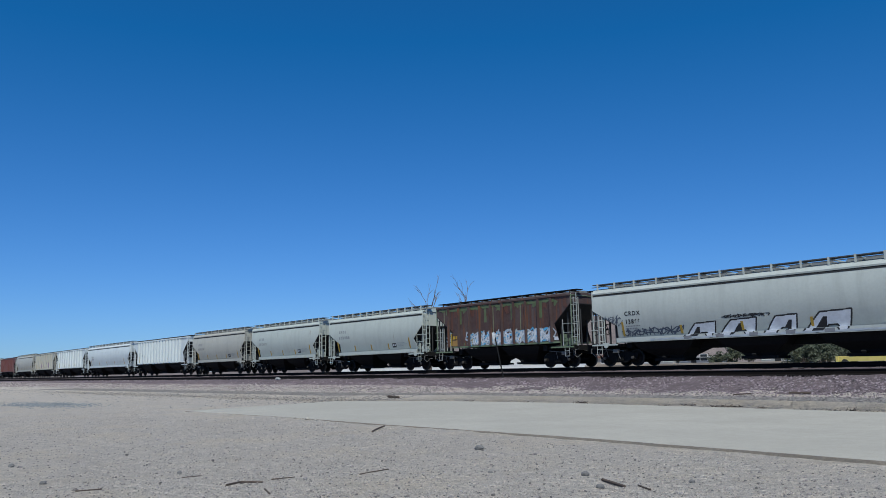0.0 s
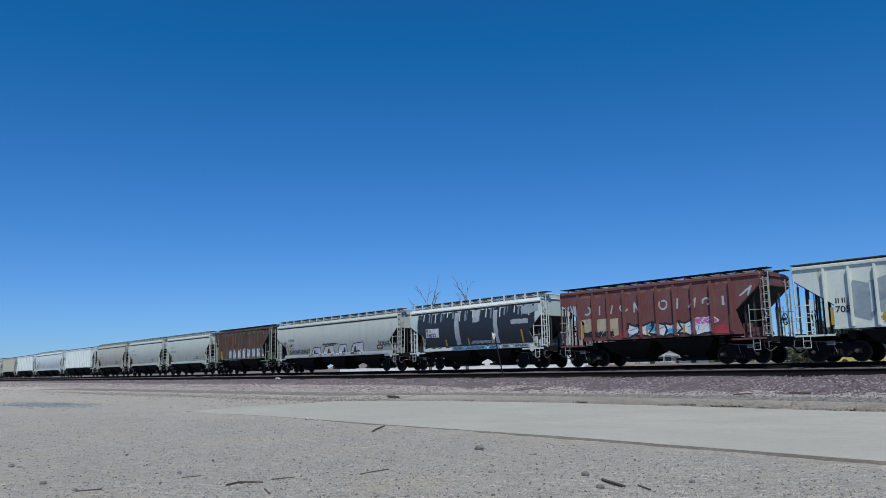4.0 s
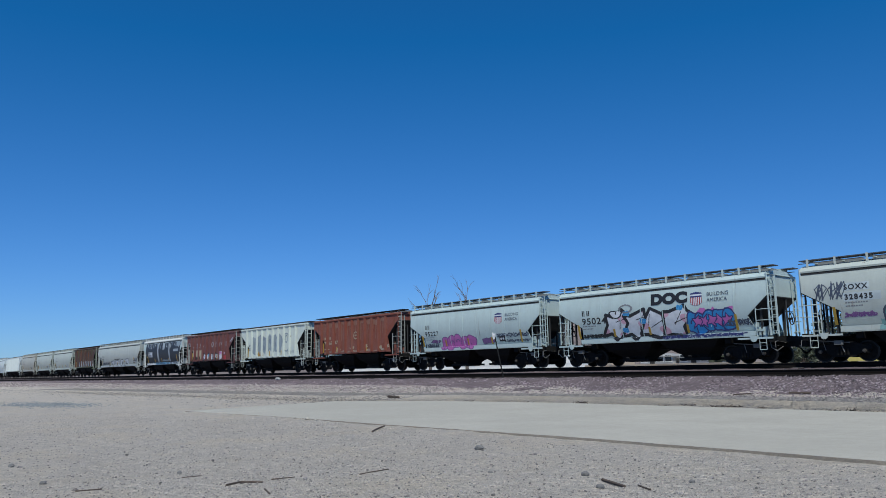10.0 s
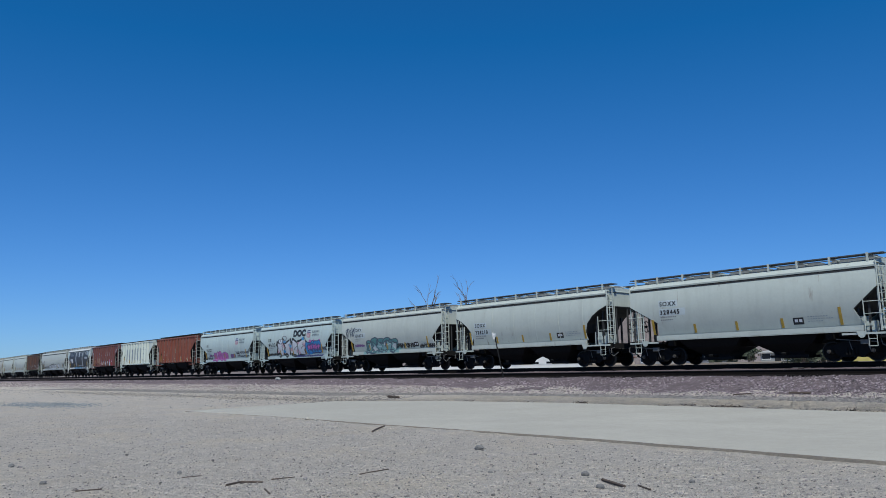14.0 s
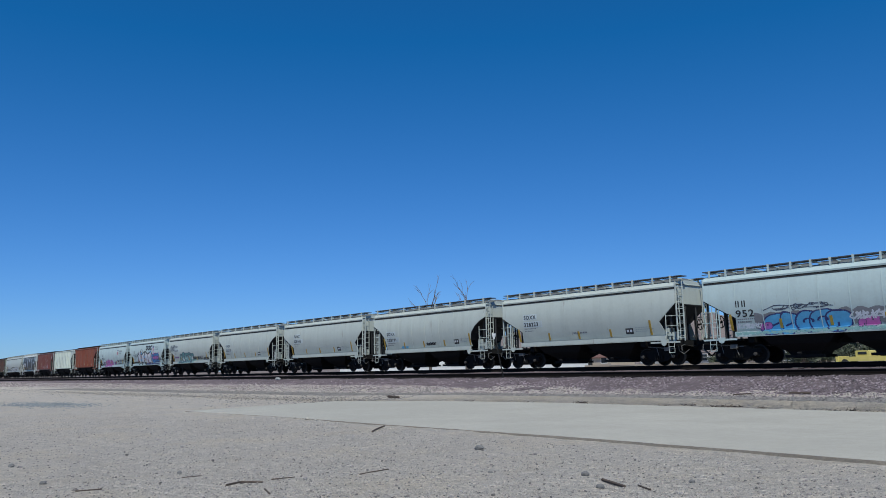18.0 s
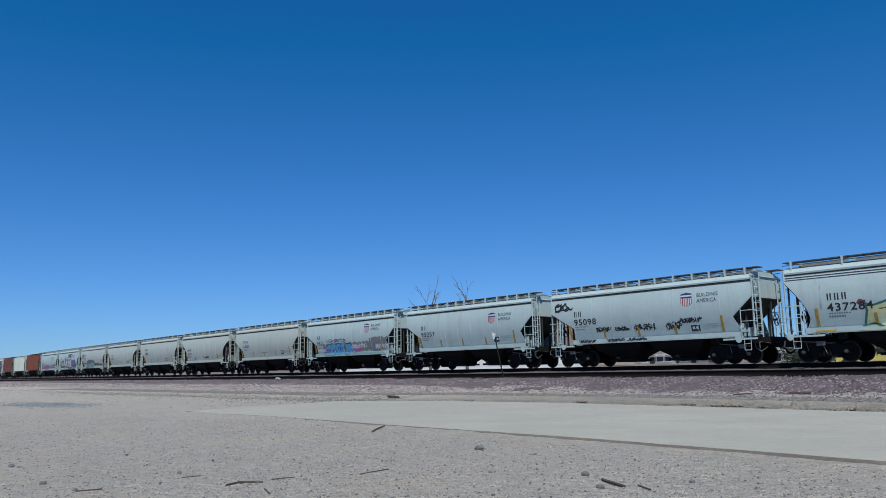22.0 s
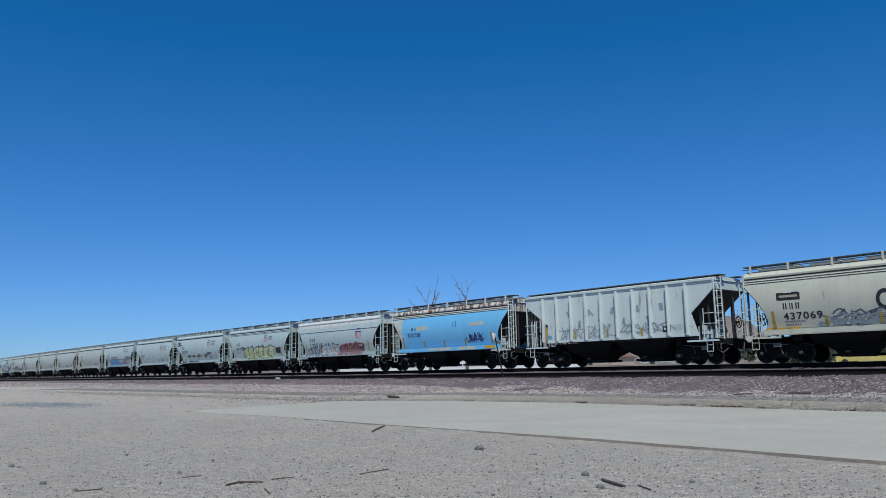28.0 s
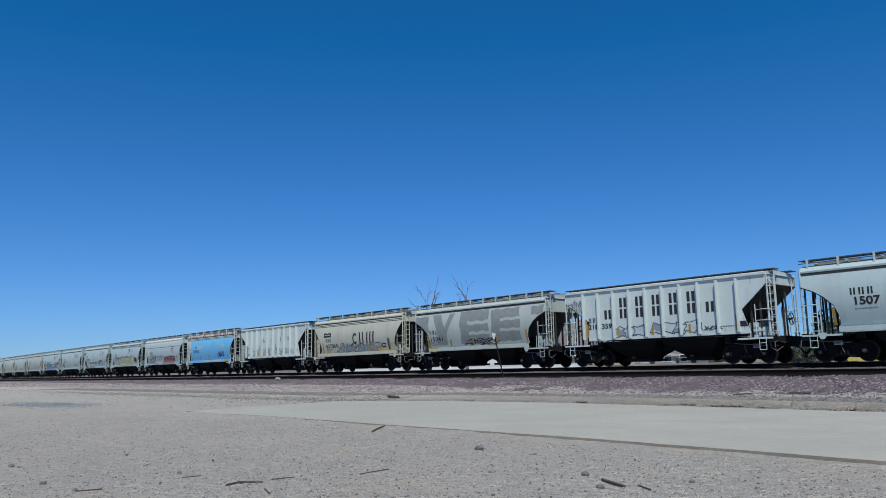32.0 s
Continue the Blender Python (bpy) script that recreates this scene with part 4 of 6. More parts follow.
        put("brake_rigging", shared(("rigging", e), lambda: Geo().rod((-0.9, -1.2, 0.95), (0.7, -1.2, 0.8), 0.022).rod((0.3, -1.18, 0.82), (0.45, -1.18, 0.4), 0.02).rod((-0.4, -1.2, 0.9), (-0.3, -1.2, 0.5), 0.016)
            .box(0.1, 0.45, -1.32, -1.2, 0.72, 0.9).mesh("brake_rigging", DUSTY)), car, (e * (hb - 1.0), 0, 0))
    put("brake_wheel", shared("brake_wheel", brake_wheel_mesh), car, (hb + 0.12, 0.55, 2.05))
    put("brake_wheel", shared("brake_wheel", brake_wheel_mesh), car, (-hb + 0.55, -0.95, 2.0))
    put("brake_valve", shared(("valve", trim.name), lambda: Geo().box(-0.42, 0.02, -0.25, 0.25, 0, 0.72).box(0.04, 0.42, -0.3, 0.2, 0, 0.5).box(-0.2, 0.3, -0.32, -0.27, 0.3, 0.42).rod((-0.3, -0.1, 0.72), (-0.3, -0.1, 0.95), 0.03, n=6).mesh("brake_valve", trim)), car, (hb - 0.7, -0.85, 1.16))
    # roof: hatches, running boards and their brackets
    top = roof_line(kind)[-1][0]
    hatch = shared(("hatch", kind, trim.name), lambda: Geo().box(-1.0, 1.0, -0.32, 0.32, 0, 0.1).box(-0.95, 0.95, -0.27, 0.27, 0.1, 0.15).mesh("hatch", BOARD_GREY))
    nh = max(4, int(2 * hb / 2.3))
    for i in range(nh):
        put("hatch", hatch, car, (-hb + 2 * hb * (i + 0.5) / nh, 0, top - 0.01))
    if kind == "ribbed":
        board_z = 4.36 if spec.get("dark_top") else 4.28
        for s in (-1, 1):
            put("running_board", shared(("board", L, kind, s), lambda: Geo().box(-hb - 0.25, hb + 0.25, *sorted((s * 0.6, s * 1.15)), board_z, board_z + 0.04).mesh("running_board", BLACK if spec.get("dark_top") else spec["board"])), car)
        br = shared(("bracket", kind, spec["board"].name, board_z), lambda: Geo().box(-0.03, 0.03, -1.14, -1.08, 4.12, board_z + 0.02).box(-0.03, 0.03, 1.08, 1.14, 4.12, board_z + 0.02).box(-0.03, 0.03, -1.1, 1.1, board_z - 0.06, board_z).mesh("board_bracket", spec["board"]))
    else:
        for s in (-1, 1):
            put("running_board", shared(("board", L, kind, s, spec["board"].name), lambda: Geo().box(-hb - 0.08, hb + 0.3, *sorted((s * 0.75, s * 1.3)), 4.42, 4.46)
                .box(-hb - 0.1, hb + 0.1, *sorted((s * 1.27, s * 1.33)), 4.29, 4.32).mesh("running_board", spec["board"])), car)
        br = shared(("bracket", kind, trim.name), lambda: Geo().box(-0.04, 0.04, -1.36, -1.31, 4.04, 4.48).box(-0.04, 0.04, 1.31, 1.36, 4.04, 4.48).box(-0.03, 0.03, -1.31, 1.31, 4.36, 4.42).mesh("board_bracket", trim))
    nbk = spec.get("brackets", 13)
    for i in range(nbk):
        put("board_bracket", br, car, (-hb + 0.3 + (2 * hb - 0.6) * i / (nbk - 1) + (0 if i in (0, nbk - 1) else 0.12 * math.sin(i * 5.1)), 0, 0))
    # ribs
    if kind == "ribbed":
        n = spec.get("ribs", 10)
        cut = slope_cut(kind, 1)
        for i in range(n):
            x = 2 * hb * (0.11 + 0.77 * i / (n - 1)) - hb
            inset = hb - abs(x)
            zb = 1.46 if inset > cut[1][0] else float(np.interp(inset, [c[0] for c in cut], [c[1] for c in cut])) + 0.05
            for s in (-1, 1):
                me = shared(("rib", mat.name, round(zb, 2), s), lambda: Geo().prism([(-0.045, s * 1.455), (-0.03, s * 1.64), (0.03, s * 1.64), (0.045, s * 1.455)], zb, 3.98, "z").mesh("rib", mat))
                put("rib", me, car, (x, 0, 0))
    else:
        seams = spec.get("seams", 0)
        for i in range(seams):
            x = -hb + 1.6 + (2 * hb - 3.2) * i / (seams - 1)
            g = Geo()
            zs = np.linspace(1.5, 3.86, 8)
            for a, b in zip(zs, zs[1:]):
                wa, wb = half_width(kind, a), half_width(kind, b)
                for dx0, dx1 in ((-0.02, 0.02),):
                    g.add([(dx0, -wa - 0.012, a), (dx1, -wa - 0.012, a), (dx1, -wb - 0.012, b), (dx0, -wb - 0.012, b), (dx0, -wa, a), (dx1, -wa, a), (dx1, -wb, b), (dx0, -wb, b)],
                          [(0, 1, 2, 3), (0, 3, 7, 4), (1, 5, 6, 2)])
            put("weld_seam", shared(("seam", kind, mat.name), lambda: g.mesh("weld_seam", mat)), car, (x, 0, 0))
        # The top strip stands in for the eave's shade; lower ones are seam lines.
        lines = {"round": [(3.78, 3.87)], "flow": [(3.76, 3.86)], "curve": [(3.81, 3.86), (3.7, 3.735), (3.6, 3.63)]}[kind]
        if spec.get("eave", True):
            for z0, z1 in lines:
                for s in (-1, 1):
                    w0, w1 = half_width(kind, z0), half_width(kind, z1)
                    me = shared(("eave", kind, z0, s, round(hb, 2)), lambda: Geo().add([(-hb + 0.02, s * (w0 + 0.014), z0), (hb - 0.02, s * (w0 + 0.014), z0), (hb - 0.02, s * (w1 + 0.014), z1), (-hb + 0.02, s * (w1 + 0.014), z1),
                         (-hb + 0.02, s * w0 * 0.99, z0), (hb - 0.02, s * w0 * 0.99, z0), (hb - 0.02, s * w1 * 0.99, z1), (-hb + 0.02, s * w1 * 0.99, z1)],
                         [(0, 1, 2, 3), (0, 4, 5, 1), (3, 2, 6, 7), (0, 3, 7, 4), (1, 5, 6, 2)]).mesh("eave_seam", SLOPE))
                    put("eave_seam", me, car, label="dark line for the shade and seams under the roof edge")
    side = Side(car, kind, hb)
    # yellow reflector strips
    for i, u in enumerate(spec.get("reflect", (0.126 if kind == "ribbed" else 0.107, 0.3, 0.48, 0.66, 0.87))):
        tall = 0.75 if i in (0, len(spec.get("reflect", (0,) * 5)) - 1) else 0.42
        z0 = 1.55
        me = shared(("reflector", tall, kind), lambda: reflector_mesh(kind, z0, tall))
        put("reflector", me, car, (side.x(u), 0, 0))
    if "art" in spec:
        spec["art"](side)
    return car


# ---- car by car, from the head of the shot's row to its last ----
GREY = paint("pale_grey_paint", (0.45, 0.485, 0.44), 0.22, 0.015)
COOL = paint("cool_grey_paint", (0.43, 0.52, 0.51), 0.22, 0.015)
LONGGREY = paint("dull_silver_paint", (0.43, 0.455, 0.42), 0.3, 0.0)
TANGREY = paint("warm_grey_paint", (0.42, 0.41, 0.355), 0.3, 0.05)
WHITE = paint("white_paint", (0.6, 0.65, 0.65), 0.18, 0.02)
OFFWHITE = paint("chalky_white_paint", (0.55, 0.6, 0.55), 0.28, 0.1)
SILVER = paint("silvery_white_paint", (0.54, 0.6, 0.58), 0.22, 0.03)
BROWN = paint("red_brown_paint", (0.185, 0.043, 0.025), 0.28, 0.4, 0.8)
DARKRED = paint("dark_red_paint", (0.125, 0.032, 0.03), 0.3, 0.2, 0.6)
RUSTGREEN = paint("rusted_green_paint", (0.05, 0.022, 0.02), 0.25, 0.5, 0.75)
BLUE = paint("sky_blue_paint", (0.16, 0.5, 0.8), 0.12, 0.02)
RUSTROOF = paint("rusty_white_roof", (0.56, 0.56, 0.52), 0.4, 1.0)
TAN = paint("tan_paint", (0.52, 0.51, 0.405), 0.25, 0.04)
CHALKTOP = paint("dusty_white_trim", (0.6, 0.62, 0.6), 0.35, 0.05)
GREENSILL = paint("faded_green_trim", (0.12, 0.17, 0.09), 0.4, 0.3)
BOARD = plain("galvanised_grating", (0.085, 0.09, 0.1), 0.75, 0.1)
RUSTBOARD = plain("rusty_grating", (0.07, 0.045, 0.035), 0.8)
DARKPOST = plain("dark_end_post", (0.03, 0.03, 0.032), 0.7)


def marks(s, u, z, n1, number, h=0.24, gap=0.42, code="SOXX", plates=True):
    """Owner's initials as bars, the fleet number, and the small data lines below."""
    u += 0.018
    if n1 == 4:
        # stencilled on touched-up plates
        if plates:
            s.patch(u - 0.006, u + 0.085, z - 0.05, z + h + 0.05, "plate", 0.01, 1, "stencil_panel")
            s.patch(u - 0.006, u + 0.118, z - gap - 0.07, z - gap + h + 0.05, "plate", 0.01, 2, "stencil_panel")
        s.words(code, u, z, h * 0.9, INK, h * 0.04, "code_letter", 1.0, 1.25)
        s.words(number, u, z - gap, h * 0.9, INK, h * 0.05, "number_digit", 0.98, 1.3)
    else:
        s.bars(u, z, n1, h, h * 0.72, h * 0.36)
        s.words(number, u - 0.003, z - gap - h * 0.1, h * 1.15, INK, h * 0.026, "number_digit", 1.22, 1.14)
    s.bars(u, z - 0.58, 9, 0.05, 0.07, 0.03, "grey")
    s.bars(u, z - 0.72, 7, 0.05, 0.07, 0.03, "grey")


def data_box(s, u, z=1.66):
    s.patch(u, u + 0.04, z, z + 0.3, "black", 0.0, name="data_panel")
    s.patch(u + 0.006, u + 0.018, z + 0.1, z + 0.22, "white", 0.0, name="data_panel_bars")
    s.patch(u + 0.022, u + 0.034, z + 0.1, z + 0.22, "white", 0.0, name="data_panel_bars")
    s.bars(u + 0.055, z + 0.3, 8, 0.022, 0.07, 0.04, "fadegrey")
    s.bars(u + 0.055, z + 0.2, 10, 0.022, 0.07, 0.04, "fadegrey")
    s.bars(u + 0.055, z + 0.1, 6, 0.022, 0.07, 0.04, "fadegrey")


def slogan(s, u=0.62, z=3.0, w=0.62, text=0.18):
    s.shield(u, z, w)
    s.words("BUILDING\nAMERICA", u + w / (4 * s.hb) + 0.022, z + 0.42, text, spray("ink"), 0.0)


def plain_grey(s):
    s.bars(0.13, 2.95, 4, 0.22, 0.17, 0.09, "grey")
    s.bars(0.127, 2.5, 6, 0.22, 0.17, 0.09, "grey")
    data_box(s, 0.7)


def art_c9(s):
    marks(s, 0.13, 2.95, 4, "328445")
    data_box(s, 0.7)


def art_c11(s):
    marks(s, 0.13, 2.85, 4, "328223")
    data_box(s, 0.74)
    s.bars(0.45, 1.85, 9, 0.05, 0.08, 0.03, "grey")


def art_c0(s):
    marks(s, 0.1, 2.62, 4, "13866", code="CRDX", plates=False)
    for i, (a, b, h) in enumerate(((0.31, 0.405, 1.98), (0.41, 0.52, 2.04), (0.54, 0.625, 2.08), (0.64, 0.755, 2.14))):
        s.block(a, b, 1.32, h, "white", "black", 0.05, 0.3 + 0.15 * (i % 3))
    s.patch(0.2, 0.95, 1.27, 1.38, "silver", 0.02, 3)
    for i in range(5):
        s.patch(0.31 + 0.095 * i, 0.335 + 0.095 * i, 1.27, 1.45, "grey", 0.02, 13 + i)
    s.scrawl(5, 0.11, 0.3, 1.55, 1.95, 7, "ink", 0.025)
    s.scrawl(9, 0.43, 0.55, 2.15, 2.3, 5, "black", 0.018)
    s.scrawl(12, 0.86, 0.97, 1.8, 2.2, 6, "ink", 0.02, True)
    s.scrawl(14, 0.02, 0.1, 2.1, 2.7, 4, "ink", 0.015)
    data_box(s, 0.85, 1.62)


def art_green(s):
    for i in range(14):
        u = 0.06 + 0.067 * i
        s.patch(u, u + 0.008 + 0.006 * (i % 3), 2.2 + 0.35 * (i % 3), 3.95, ("drygreen", "rustbrown", "moss")[i % 3], 0.01, i, "paint_streak")
        s.patch(u + 0.02, u + 0.06, 3.5 - 0.2 * (i % 2), 3.98, ("moss", "rustbrown")[i % 2], 0.14, 30 + i, "faded_paint")
        s.patch(u + 0.03, u + 0.05, 1.5, 1.75, "moss", 0.05, 60 + i, "paint_streak")
    s.patch(0.92, 1.0, 1.45, 2.4, "moss", 0.04, 21)
    s.patch(0.02, 0.9, 3.75, 4.02, "moss", 0.06, 22)
    s.patch(0.26, 0.88, 1.44, 1.9, "midblue", 0.14, 33, "faded_tag")
    s.scrawl(34, 0.27, 0.86, 1.48, 2.35, 9, "skyblue", 0.045, True)
    s.scrawl(36, 0.25, 0.88, 1.44, 2.4, 9, "silver", 0.04, True)
    s.scrawl(8, 0.3, 0.87, 1.5, 2.3, 12, "white", 0.025)
    s.patch(0.08, 0.2, 1.5, 1.9, "ochre", 0.03, 3)
    s.bars(0.1, 1.95, 4, 0.2, 0.16, 0.08, "yellow")
    s.patch(0.89, 0.96, 1.55, 1.75, "white", 0.0)


def art_c1(s):
    s.patch(0.065, 0.965, 1.4, 3.8, "charcoal", 0.05, 4, "black_overpaint")
    for k in range(26):
        u = 0.09 + 0.033 * k + 0.008 * math.sin(k * 4.1)
        s.patch(u, u + 0.004 + 0.004 * (k % 3), 3.45 - 0.35 * abs(math.sin(k * 2.7)), 3.86, ("patch", "chalk", "midblue")[k % 3], 0.008, 60 + k, "paint_drip")
    s.patch(0.38, 0.42, 1.55, 3.7, "patch", 0.04, 9)
    s.patch(0.525, 0.578, 2.95, 3.75, "patch", 0.03, 11)
    s.patch(0.676, 0.71, 1.55, 3.65, "patch", 0.04, 14)
    s.patch(0.8, 0.92, 2.65, 2.95, "patch", 0.02, 16)
    s.patch(0.87, 0.99, 3.2, 3.8, "fadegrey", 0.08, 18)
    s.patch(0.138, 0.25, 2.15, 2.75, "white", 0.02, 20, "stencil_panel")
    s.bars(0.145, 2.48, 2, 0.22, 0.2, 0.07)
    s.words("84022", 0.145, 2.2, 0.24, INK, 0.008, "number_digit", 1.15)
    for i, (a, b) in enumerate(((0.36, 0.46), (0.46, 0.63), (0.64, 0.72), (0.73, 0.8), (0.81, 0.93))):
        s.patch(a, b, 1.26, 1.47, "skyblue" if i < 3 else "silver", 0.012, i)
        s.scrawl(60 + i, a + 0.01, b - 0.02, 1.28, 1.44, 4, "ink", 0.02)
    s.scrawl(80, 0.5, 0.68, 1.6, 1.8, 6, "fadegrey", 0.03)


def art_c2(s):
    for i in range(10):
        u = 0.118 + 0.077 * i
        s.patch(u, u + 0.06, 3.7, 3.98, "fadebrown", 0.1, 130 + i, "faded_paint")
    for i in range(11):
        if i != 5:
            s.piece(200 + i, 0.13 + 0.068 * i, 0.185 + 0.068 * i, 2.75, 3.3, 1, "silver", "maroon", 0.045, 0.01, i % 3 == 0, lean=0.0)
    s.piece(220, 0.9, 0.97, 3.1, 3.6, 1, "silver", "maroon", 0.04, 0.01)
    s.patch(0.1, 0.2, 1.85, 2.6, "tan", 0.02, 5)
    s.patch(0.21, 0.33, 1.6, 2.55, "tan", 0.02, 6)
    s.bars(0.12, 2.35, 2, 0.16, 0.14, 0.2, "grey")
    s.scrawl(99, 0.0, 0.1, 2.6, 3.4, 4, "silver", 0.03)
    s.wild(33, 0.37, 0.78, 1.42, 2.2, 6, "white", "black", 0.06, 0.1, "blue", "skyblue")
    s.patch(0.33, 0.38, 1.45, 1.9, "red", 0.04, 9)
    s.patch(0.79, 0.86, 1.45, 1.9, "red", 0.04, 8)
    s.bubble(45, 0.72, 0.8, 1.95, 2.25, 2, "pink", "white", 0.03)
    s.scrawl(101, 0.12, 0.3, 1.6, 1.9, 6, "black", 0.03)


def art_c3(s):
    s.bars(0.14, 2.45, 2, 0.22, 0.18, 0.08)
    s.words("705", 0.138, 2.08, 0.26, INK, 0.007, "number_digit", 1.15)
    s.wild(34, 0.19, 0.66, 1.75, 3.45, 6, "fadegrey", "fadegrey", 0.03, 0.05, "", "midblue", 0.72)
    for k in range(5):
        s.patch(0.255 + 0.082 * k, 0.267 + 0.082 * k, 2.0 + 0.3 * (k % 2), 3.3 - 0.25 * (k % 3), "plate", 0.03, 40 + k, "faded_paint")
    for k, dz in ((0.56, 0.0), (0.22, 0.3)):
        c0, c1 = s.x(0.735), 2.65 + dz
        s.lay("graffiti_ring", lambda X, Z: np.abs((np.abs((X - c0) / 0.85) ** 2.6 + np.abs((Z - c1) / 1.35) ** 2.6) ** (1 / 2.6) - k) < 0.045, 0.66, 0.82, 1.7, 3.6, "fadegrey")
    s.patch(0.3, 0.38, 1.55, 1.85, "ochre", 0.05, 4, "rust_stain")
    s.patch(0.5, 0.54, 1.55, 1.8, "ochre", 0.05, 5, "rust_stain")
    for i in range(7):
        u = 0.33 + 0.09 * i + 0.02 * math.sin(i * 3)
        s.patch(u, u + 0.005 + 0.004 * (i % 3), 3.35 + 0.3 * math.sin(i * 2.3), 3.48 + 0.3 * math.sin(i * 2.3), "rusty", 0.02, i, "rust_stain")
    s.scrawl(312, 0.28, 0.36, 1.65, 1.9, 3, "ochre", 0.02)
    data_box(s, 0.76, 1.6)


def art_c4(s):
    s.bars(0.14, 2.55, 2, 0.2, 0.2, 0.55, "tan")
    s.words("70", 0.138, 2.15, 0.26, spray("tan"), 0.008, "number_digit", 1.1)
    s.words("65", 0.203, 2.17, 0.26, spray("tan"), 0.008, "number_digit", 1.1)
    s.words("87", 0.278, 2.19, 0.26, spray("tan"), 0.008, "number_digit", 1.1)
    for i in range(10):
        u = 0.118 + 0.077 * i
        s.patch(u, u + 0.062, 3.62 - 0.12 * (i % 3), 3.98, "fadebrown", 0.11, 70 + i, "faded_paint")
        s.patch(u + 0.004, u + 0.06, 1.47, 1.62 + 0.08 * (i % 2), "dustbrown", 0.05, 90 + i, "dust_stain")
        for q in range(3):
            a = u + 0.006 + 0.018 * q
            s.patch(a, a + 0.006, 2.4 + 0.35 * ((i + q) % 3), 3.8, "fadebrown", 0.006, 110 + 3 * i + q, "paint_streak")
    c = s.x(0.533)
    s.lay("round_emblem", lambda X, Z: np.abs(np.hypot(X - c, Z - 2.75) - 0.26) < 0.03, 0.49, 0.58, 2.4, 3.1, "tan")
    s.bars(0.521, 2.72, 3, 0.06, 0.07, 0.03, "tan")
    for i, u in enumerate((0.33, 0.5, 0.66, 0.82, 0.92)):
        s.patch(u, u + 0.022, 1.5, 1.68, "tan", 0.05, 50 + i, "chalk_stain")
        s.scrawl(500 + i, u - 0.03, u + 0.01, 1.62 + 0.08 * (i % 3), 1.85 + 0.08 * (i % 3), 2, "tan", 0.022, True)
    s.patch(0.08, 0.1, 1.5, 2.4, "yellow", 0.01, 1)
    s.bars(0.12, 1.75, 8, 0.06, 0.09, 0.04, "tan")


def art_c5(s):
    marks(s, 0.115, 2.72, 2, "95227", 0.26)
    s.bubble(51, 0.27, 0.53, 1.3, 2.2, 5, "pink", "purple", 0.05)
    s.bubble(52, 0.19, 0.24, 1.75, 2.0, 1, "purple", "ink", 0.02)
    s.bubble(53, 0.6, 0.67, 1.55, 1.9, 2, "purple", "ink", 0.02)
    s.scrawl(54, 0.13, 0.24, 1.5, 1.75, 6, "ink")
    s.scrawl(55, 0.7, 0.92, 1.9, 2.15, 6, "ink", 0.02, True)
    s.scrawl(56, 0.75, 0.92, 1.6, 1.75, 8, "ink", 0.018)
    slogan(s, 0.72, 2.75)
    data_box(s, 0.715, 1.66)


def art_c6(s):
    marks(s, 0.115, 2.75, 2, "95024", 0.3)
    s.wild(61, 0.27, 0.66, 1.42, 2.95, 4, "white", "black", 0.11, 0.25, "black", "palepink", 0.62)
    for i, (u, z) in enumerate(((0.36, 2.6), (0.44, 2.15), (0.62, 2.7), (0.35, 1.75))):
        s.bubble(62 + i, u, u + 0.025, z, z + 0.25, 2, "blue", "skyblue", 0.02)
    s.words("DOC", 0.5, 3.08, 0.5, spray("black"), 0.05, "graffiti_scrawl", 1.3)
    c = s.x(0.37)
    s.lay("graffiti_ring", lambda X, Z: np.abs(np.hypot((X - c) / 1.9, Z - 2.98) - 0.2) < 0.035, 0.31, 0.43, 2.7, 3.3, "grey")
    s.bubble(66, 0.29, 0.335, 2.55, 2.9, 1, "white", "black", 0.05)
    s.patch(0.67, 0.87, 2.15, 2.75, "pink", 0.16, 7)
    s.bubble(69, 0.67, 0.86, 1.55, 2.5, 5, "blue", "navy", 0.06)
    s.wild(70, 0.69, 0.85, 1.75, 2.4, 5, "pink", "navy", 0.03, 0.1, "", "", 0.4)
    s.scrawl(68, 0.83, 0.96, 1.75, 2.1, 6, "ink", 0.022, True)
    s.scrawl(65, 0.12, 0.26, 1.55, 1.75, 7, "black", 0.025)
    s.scrawl(67, 0.55, 0.9, 1.3, 1.46, 12, "navy", 0.02)
    slogan(s, 0.71, 2.85)


def art_c7(s):
    marks(s, 0.13, 3.0, 4, "328435")
    s.patch(0.25, 0.62, 1.27, 1.75, "mint", 0.06, 70)
    s.bubble(72, 0.27, 0.58, 1.4, 2.4, 5, "teal", "ink", 0.07)
    s.wild(73, 0.28, 0.57, 1.3, 2.2, 6, "mint", "ink", 0.045, 0.1, "white", "chalk", 0.5)
    s.scrawl(73, 0.58, 0.75, 1.6, 1.95, 8, "black", 0.025)
    s.scrawl(74, 0.8, 0.97, 1.55, 1.8, 9, "black", 0.028)
    s.scrawl(75, 0.04, 0.14, 2.6, 3.4, 4, "ink", 0.02)
    s.scrawl(76, 0.14, 0.24, 1.85, 2.05, 5, "purple", 0.025)
    data_box(s, 0.745, 1.66)


def art_c8(s):
    marks(s, 0.13, 2.6, 4, "328210")
    s.scrawl(81, 0.0, 0.07, 1.7, 2.3, 4, "ink", 0.02)
    data_box(s, 0.7)


def art_c10(s):
    marks(s, 0.12, 2.5, 4, "328196")
    s.scrawl(84, 0.5, 0.58, 1.68, 1.85, 4, "black", 0.03)
    s.scrawl(85, 0.27, 0.33, 1.55, 1.7, 3, "skyblue", 0.03)
    data_box(s, 0.74)


